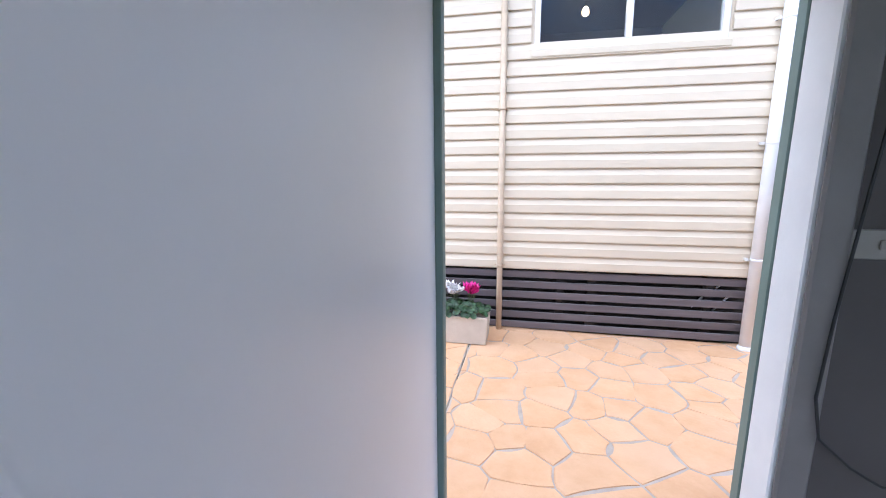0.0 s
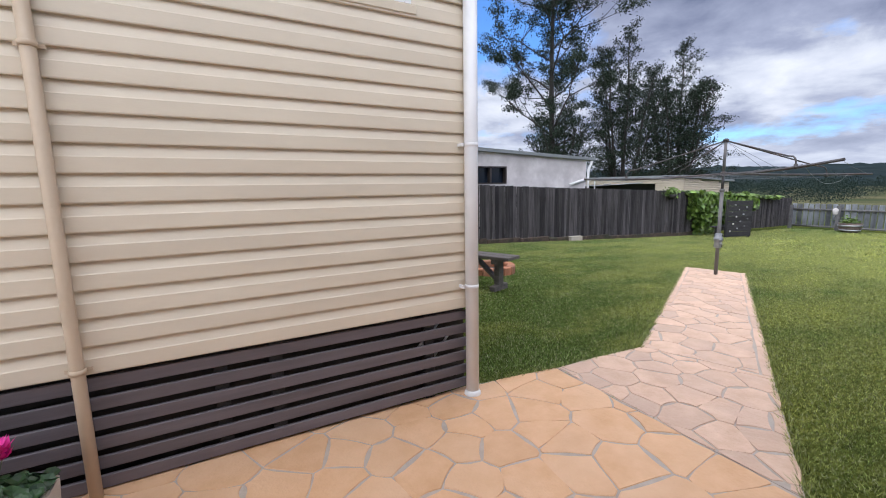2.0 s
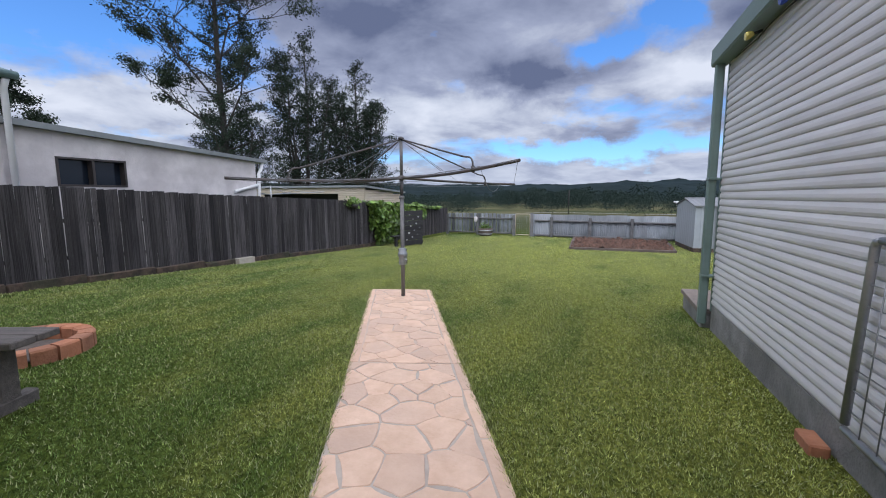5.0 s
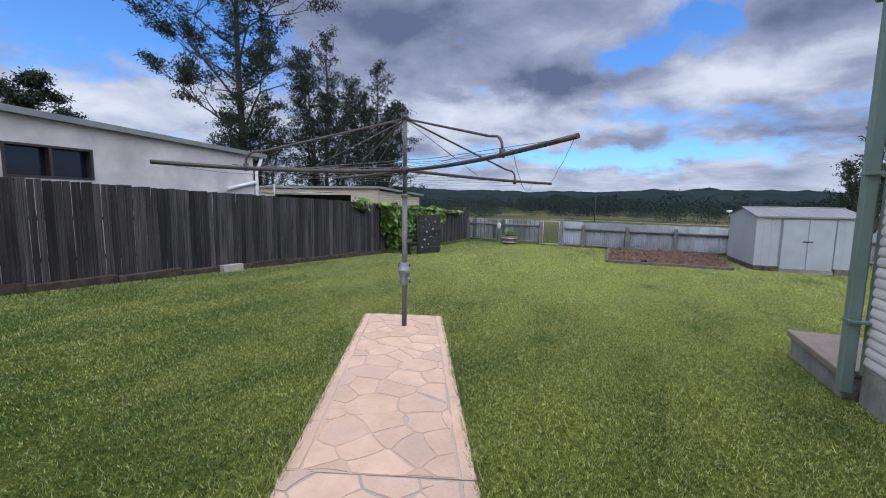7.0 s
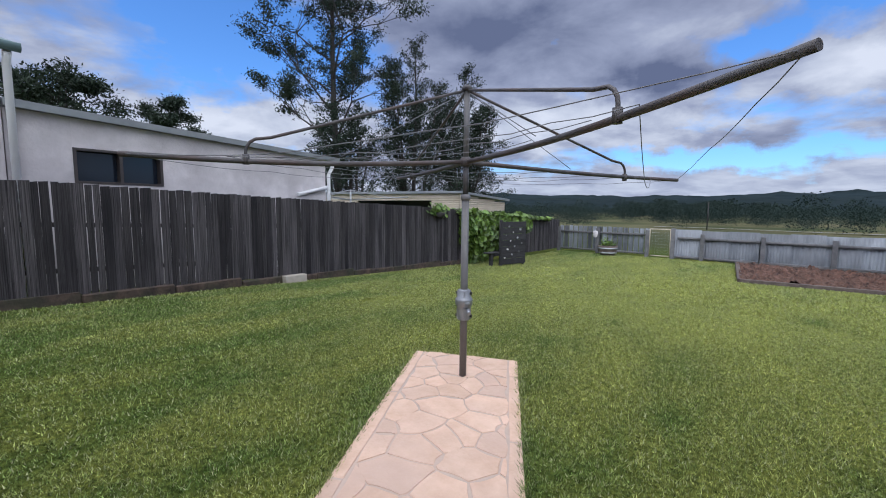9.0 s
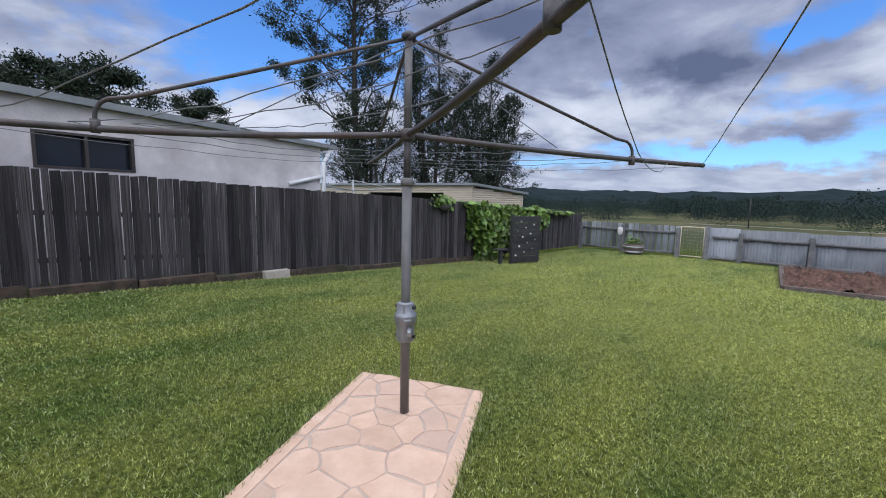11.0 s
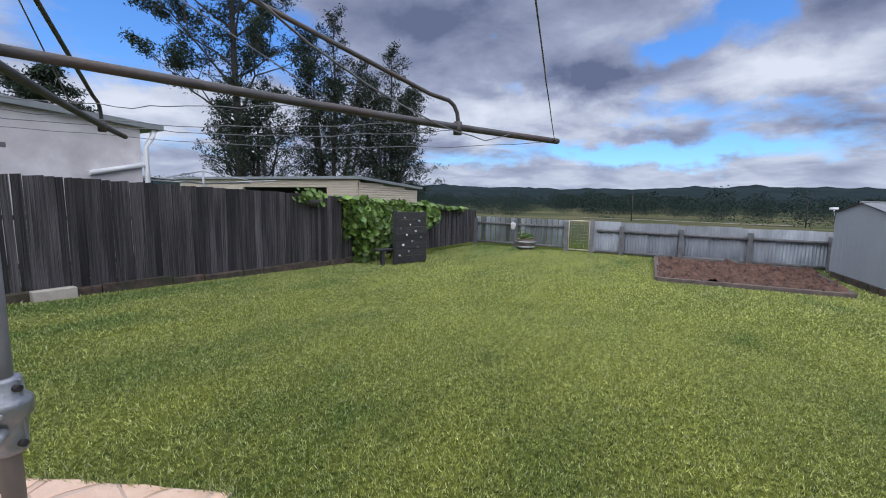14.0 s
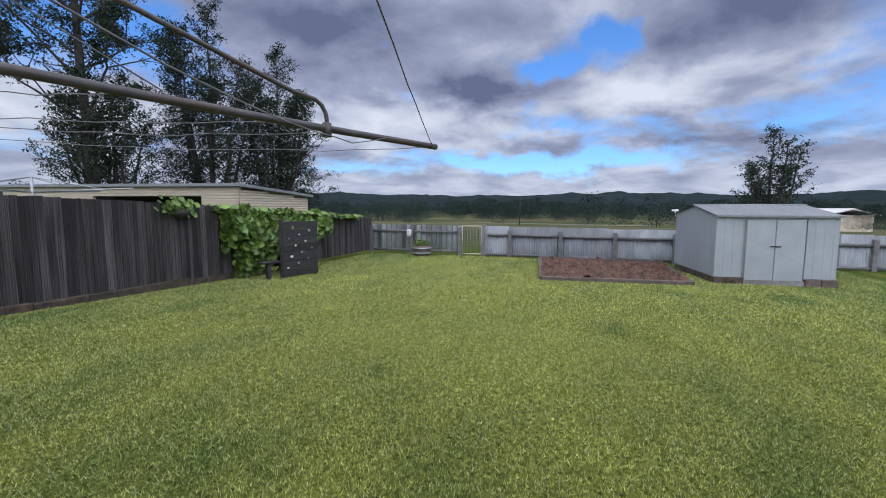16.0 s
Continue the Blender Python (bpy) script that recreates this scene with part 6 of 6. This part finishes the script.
road = bmesh.new()
for sgn in (0, 1):
    pts = [(118 + 0.0035 * (y - 5) ** 2 * 0.3 + sgn * 5.0, y) for y in np.linspace(22, -22, 24)]
    for x, y in pts:
        road.verts.new((x, y, ground(x, y) + 0.35))
road.verts.ensure_lookup_table()
for i in range(23):
    road.faces.new([road.verts[k] for k in (i, i + 1, 24 + i + 1, 24 + i)])
bmesh.ops.solidify(road, geom=road.faces[:], thickness=0.4)
tagged(part("road", road, ROAD_PALE), "pale road crossing the valley floor", "road", kind="structure")
for x, y in ((112, 10.0), (116, -22)):
    tagged(part("power_pole", tubed([(x, y, ground(x, y) - 0.2), (x, y, ground(x, y) + 6)], 0.13, 6, 0.1), DARK_TIMBER), "grey timber power pole by the far road", "pole")
fh = thing("farm_house", "far white-roofed farm house among trees", "house", at=(86, -38, ground(86, -38)), turn=20)
part("wall", boxed(-5, 5, -4, 4, -0.3, 2.6), BEIGE_IRON, fh)
part("roof", prism(bmesh.new(), [(-4.6, 2.5), (-4.6, 2.65), (0, 3.6), (4.6, 2.65), (4.6, 2.5), (0, 3.4)], -5.5, 5.5), RENDERED, fh)

# ---------------------------------------------------------------- paving stones
def stone(edge_pts, mat, slab):
    """One stencilled stone, a few millimetres proud of its joint."""
    cx, cy = sum(p[0] for p in edge_pts) / len(edge_pts), sum(p[1] for p in edge_pts) / len(edge_pts)
    bm = bmesh.new()
    low = [bm.verts.new((x, y, slab_z(x, y) - 0.006)) for x, y in edge_pts]
    top = [bm.verts.new((x + (cx - x) * 0.025, y + (cy - y) * 0.025, slab_z(x, y) + 0.0005)) for x, y in edge_pts]
    n = len(low)
    for i in range(n):
        bm.faces.new((low[i], low[(i + 1) % n], top[(i + 1) % n], top[i]))
    c = bm.verts.new((cx, cy, slab_z(cx, cy) + 0.001))
    for i in range(n):
        bm.faces.new((top[i], top[(i + 1) % n], c))
    part("paving_stone", bm, mat, slab)


def lay(slab, poly, mat, borders, size=0.195):
    """Stones over a convex slab; along a border side a band of plain strips is left."""
    x0, x1 = min(p[0] for p in poly), max(p[0] for p in poly)
    y0, y1 = min(p[1] for p in poly), max(p[1] for p in poly)
    seeds = []
    for _ in range(2200):
        px, py = rng.uniform(x0 - 0.2, x1 + 0.2), rng.uniform(y0 - 0.2, y1 + 0.2)
        if all((px - a) ** 2 + (py - b) ** 2 > (size + 0.36 * size * math.sin(a * 7 + b * 5)) ** 2 for a, b in seeds):
            seeds.append((px, py))
    sides = list(zip(poly, poly[1:] + poly[:1]))
    for px, py in seeds:
        cell = [(px - 0.6, py - 0.6), (px + 0.6, py - 0.6), (px + 0.6, py + 0.6), (px - 0.6, py + 0.6)]
        for qx, qy in seeds:
            if (qx, qy) != (px, py) and (qx - px) ** 2 + (qy - py) ** 2 < 1.4:
                cell = clip(cell, px, py, qx, qy)
        for k, ((ax, ay), (bx, by)) in enumerate(sides):
            ln = math.hypot(bx - ax, by - ay)
            nx_, ny_ = -(by - ay) / ln, (bx - ax) / ln
            inset = 0.085 if k in borders else 0.001
            ox, oy = ax + nx_ * inset, ay + ny_ * inset
            if len(cell) > 2:
                cell = clip(cell, ox + nx_, oy + ny_, ox - nx_, oy - ny_)
        cell = shrink(cell, 0.0048) if len(cell) > 2 else []
        if len(cell) < 3:
            continue
        area = abs(sum(a[0] * b[1] - b[0] * a[1] for a, b in zip(cell, cell[1:] + cell[:1]))) / 2
        if area < 0.0012:
            continue
        pts = []
        for (ax, ay), (bx, by) in zip(cell, cell[1:] + cell[:1]):
            ln = math.hypot(bx - ax, by - ay)
            pts.append((ax, ay))
            if ln > 0.10:
                bow = rng.uniform(-0.016, 0.016)
                for s in (0.25, 0.5, 0.75):
                    w = bow * 4 * s * (1 - s) + rng.uniform(-0.002, 0.002)
                    pts.append((ax + (bx - ax) * s - (by - ay) / ln * w, ay + (by - ay) * s + (bx - ax) / ln * w))
        stone(pts, mat, slab)
    for k in borders:
        (ax, ay), (bx, by) = sides[k]
        ln = math.hypot(bx - ax, by - ay)
        ux, uy = (bx - ax) / ln, (by - ay) / ln
        s = 0.0
        while s < ln - 0.05:
            e = min(s + rng.uniform(0.5, 1.1), ln)
            strip = [(ax + ux * q - uy * d, ay + uy * q + ux * d) for q, d in ((s + 0.004, 0.003), ((s + e) / 2, 0.0), (e - 0.004, 0.003), (e - 0.004, 0.07), ((s + e) / 2, 0.078), (s + 0.004, 0.07))]
            stone(strip, mat, slab)
            s = e


cut_a, cut_b = (4.12, 2.786), (3.76, 3.655)
(s1, p1), (s2, p2), (s3, p3), (s4, p4) = paving_jobs
lay(s1, p1, STONE, (), 0.235)
lay(s2, p2, STONE, (), 0.225)
lay(s3, [p3[0], cut_a, cut_b, p3[4]], PATH_STONE, ())
lay(s3, [cut_a, p3[1], p3[2], cut_b], PATH_STONE, (0,))
lay(s4, p4, PATH_STONE, (0, 2))

# ---------------------------------------------------------------- grass
def grass_material():
    m = material("grass_blade", (0.078, 0.132, 0.034), (0.380, 0.430, 0.165), 22, 0.7, 0.0, island=0.60, detail=7, spec=0.12)
    return lawn_colour(m, *LAWN_TINTS, 1.0)


def blades(g, n_per, x0, x1, y0, y1, hgt, wid, keep):
    """Blades of cut grass as single leaning triangles."""
    n = int(n_per * (x1 - x0) * (y1 - y0))
    x, y = g.uniform(x0, x1, n), g.uniform(y0, y1, n)
    ok = keep(x, y)
    x, y = x[ok], y[ok]
    n = len(x)
    cx_, cy_ = np.clip(x, -4, 22), np.clip(y, -10, 7.8)
    z = -0.069 + 0.0031 * cx_ - 0.0038035 * cx_ ** 2 + 0.00012866 * cx_ ** 3 + 0.02364 * cy_ - 0.00055920 * cx_ * cy_ - 0.004
    a = g.uniform(0, 2 * np.pi, n)
    b = g.uniform(0, 2 * np.pi, n)
    h = hgt * g.uniform(0.5, 1.35, n)
    ln = h * g.uniform(0.2, 1.1, n)
    w = wid * g.uniform(0.7, 1.3, n)
    p0 = np.stack([x - w * np.cos(a), y - w * np.sin(a), z], 1)
    p1 = np.stack([x + w * np.cos(a), y + w * np.sin(a), z], 1)
    p2 = np.stack([x + ln * np.cos(b), y + ln * np.sin(b), z + h], 1)
    return np.stack([p0, p1, p2], 1).reshape(-1, 3)


def poly_mask(poly, x, y, grow_=0.0):
    hit = np.zeros(len(x), bool)
    for (ax, ay), (bx, by) in zip(poly, poly[1:] + poly[:1]):
        if ay == by:
            continue
        hit ^= ((ay > y) != (by > y)) & (x < (bx - ax) * (y - ay) / (by - ay) + ax)
    return hit


def lawn_ok(x, y):
    ok = ~((x < 2.08) & (y > 3.7)) & (y < 10.75 - 0.068 * x - 0.08) & (x < 21.0 + 0.03 * (9.3 - y) - 0.1)
    ok &= ~((x < 8.02) & (y < 1.25 + 0.014 * x)) & ~((x < 9.14) & (x > 8.0) & (y < 1.48) & (y > 0.1)) & (np.hypot(x - PX, y - PY) > PR)
    ok &= ~((x < 2.6) & (y < 1.34 + 0.0 * x))
    for poly in SLABS:
        ok &= ~poly_mask(poly, x, y)
    ok &= ~poly_mask(BED, x, y)
    shed_box = [(18.06, -0.31), (20.45, -0.14), (20.62, -2.55), (18.22, -2.72)]
    ok &= ~poly_mask(shed_box, x, y)
    return ok & (np.hypot(x - MX, y - MY) > 0.04)


def off_walk(x, y):
    """How far a place lies from the walked line."""
    return np.abs((y - 2.2) - 0.50 * (x - 2.4)) / 1.118


g = np.random.RandomState(17)


def near_walk(x, y):
    """The turf that is passed close by."""
    return ((off_walk(x, y) < 2.0) & (x < 9.5)) | (np.hypot(x - 9.3, y - 4.0) < 3.6)


soup = [
    blades(g, 9500, 1.3, 13.2, 0.3, 7.8, 0.020, 0.0031, lambda x, y: lawn_ok(x, y) & near_walk(x, y)),
    blades(g, 300, 1.3, 13.2, 0.3, 7.8, 0.030, 0.0030, lambda x, y: lawn_ok(x, y) & near_walk(x, y)),
    blades(g, 4200, 1.3, 14.0, -1.0, 9.9, 0.022, 0.0046, lambda x, y: lawn_ok(x, y) & ~near_walk(x, y)),
    blades(g, 1700, 2.0, 21.5, -4.5, 10.4, 0.026, 0.0085, lambda x, y: lawn_ok(x, y) & ((x >= 14.0) | (y < -1.0) | (y > 9.9))),
]


def fringe(poly, sides, per):
    """Longer grass that leans in over the paving's edge."""
    got = []
    for k in sides:
        (ax, ay), (bx, by) = poly[k], poly[(k + 1) % len(poly)]
        ln = math.hypot(bx - ax, by - ay)
        n = int(ln * per)
        s = g.uniform(0, 1, n)
        d = g.exponential(0.022, n) - 0.008
        clump = 0.5 + 0.5 * np.sin(s * ln * 9 + k) * np.sin(s * ln * 23)
        keep = g.uniform(0, 1, n) < 0.35 + 0.65 * clump
        s, d = s[keep], d[keep]
        nx_, ny_ = (by - ay) / ln, -(bx - ax) / ln
        x, y = ax + (bx - ax) * s + nx_ * d, ay + (by - ay) * s + ny_ * d
        z = np.array([ground(p, q) for p, q in zip(x, y)])
        n = len(x)
        a, h, w = g.uniform(0, 2 * np.pi, n), g.uniform(0.025, 0.06, n), g.uniform(0.002, 0.0042, n)
        lx, ly = -nx_ * h * g.uniform(-0.4, 0.9, n) + g.normal(0, 0.012, n), -ny_ * h * g.uniform(-0.4, 0.9, n) + g.normal(0, 0.012, n)
        p0 = np.stack([x - w * np.cos(a), y - w * np.sin(a), z], 1)
        p1 = np.stack([x + w * np.cos(a), y + w * np.sin(a), z], 1)
        p2 = np.stack([x + lx, y + ly, z + h], 1)
        got.append(np.stack([p0, p1, p2], 1).reshape(-1, 3))
    return np.concatenate(got)


soup += [fringe(SLABS[1], (1, 3), 900), fringe(SLABS[2], (0, 2, 3), 900), fringe(SLABS[3], (0, 1, 2), 900)]
v = np.concatenate(soup).astype(np.float32)
nt_ = len(v) // 3
me = bpy.data.meshes.new("grass")
me.vertices.add(len(v))
me.vertices.foreach_set("co", v.ravel())
me.loops.add(len(v))
me.loops.foreach_set("vertex_index", np.arange(len(v), dtype=np.int32))
me.polygons.add(nt_)
me.polygons.foreach_set("loop_start", np.arange(0, len(v), 3, dtype=np.int32))
me.update(calc_edges=True)
me.materials.append(grass_material())
me.materials.append(material("straw_blade", (0.34, 0.36, 0.18), (0.50, 0.51, 0.30), 9, 0.7, 0.0, island=0.3, spec=0.12))
me.polygons.foreach_set("material_index", (g.uniform(0, 1, nt_) < 0.15).astype(np.int32))
tagged(new("grass", me), "short mown green grass with dry flecks", "grass", kind="stuff")
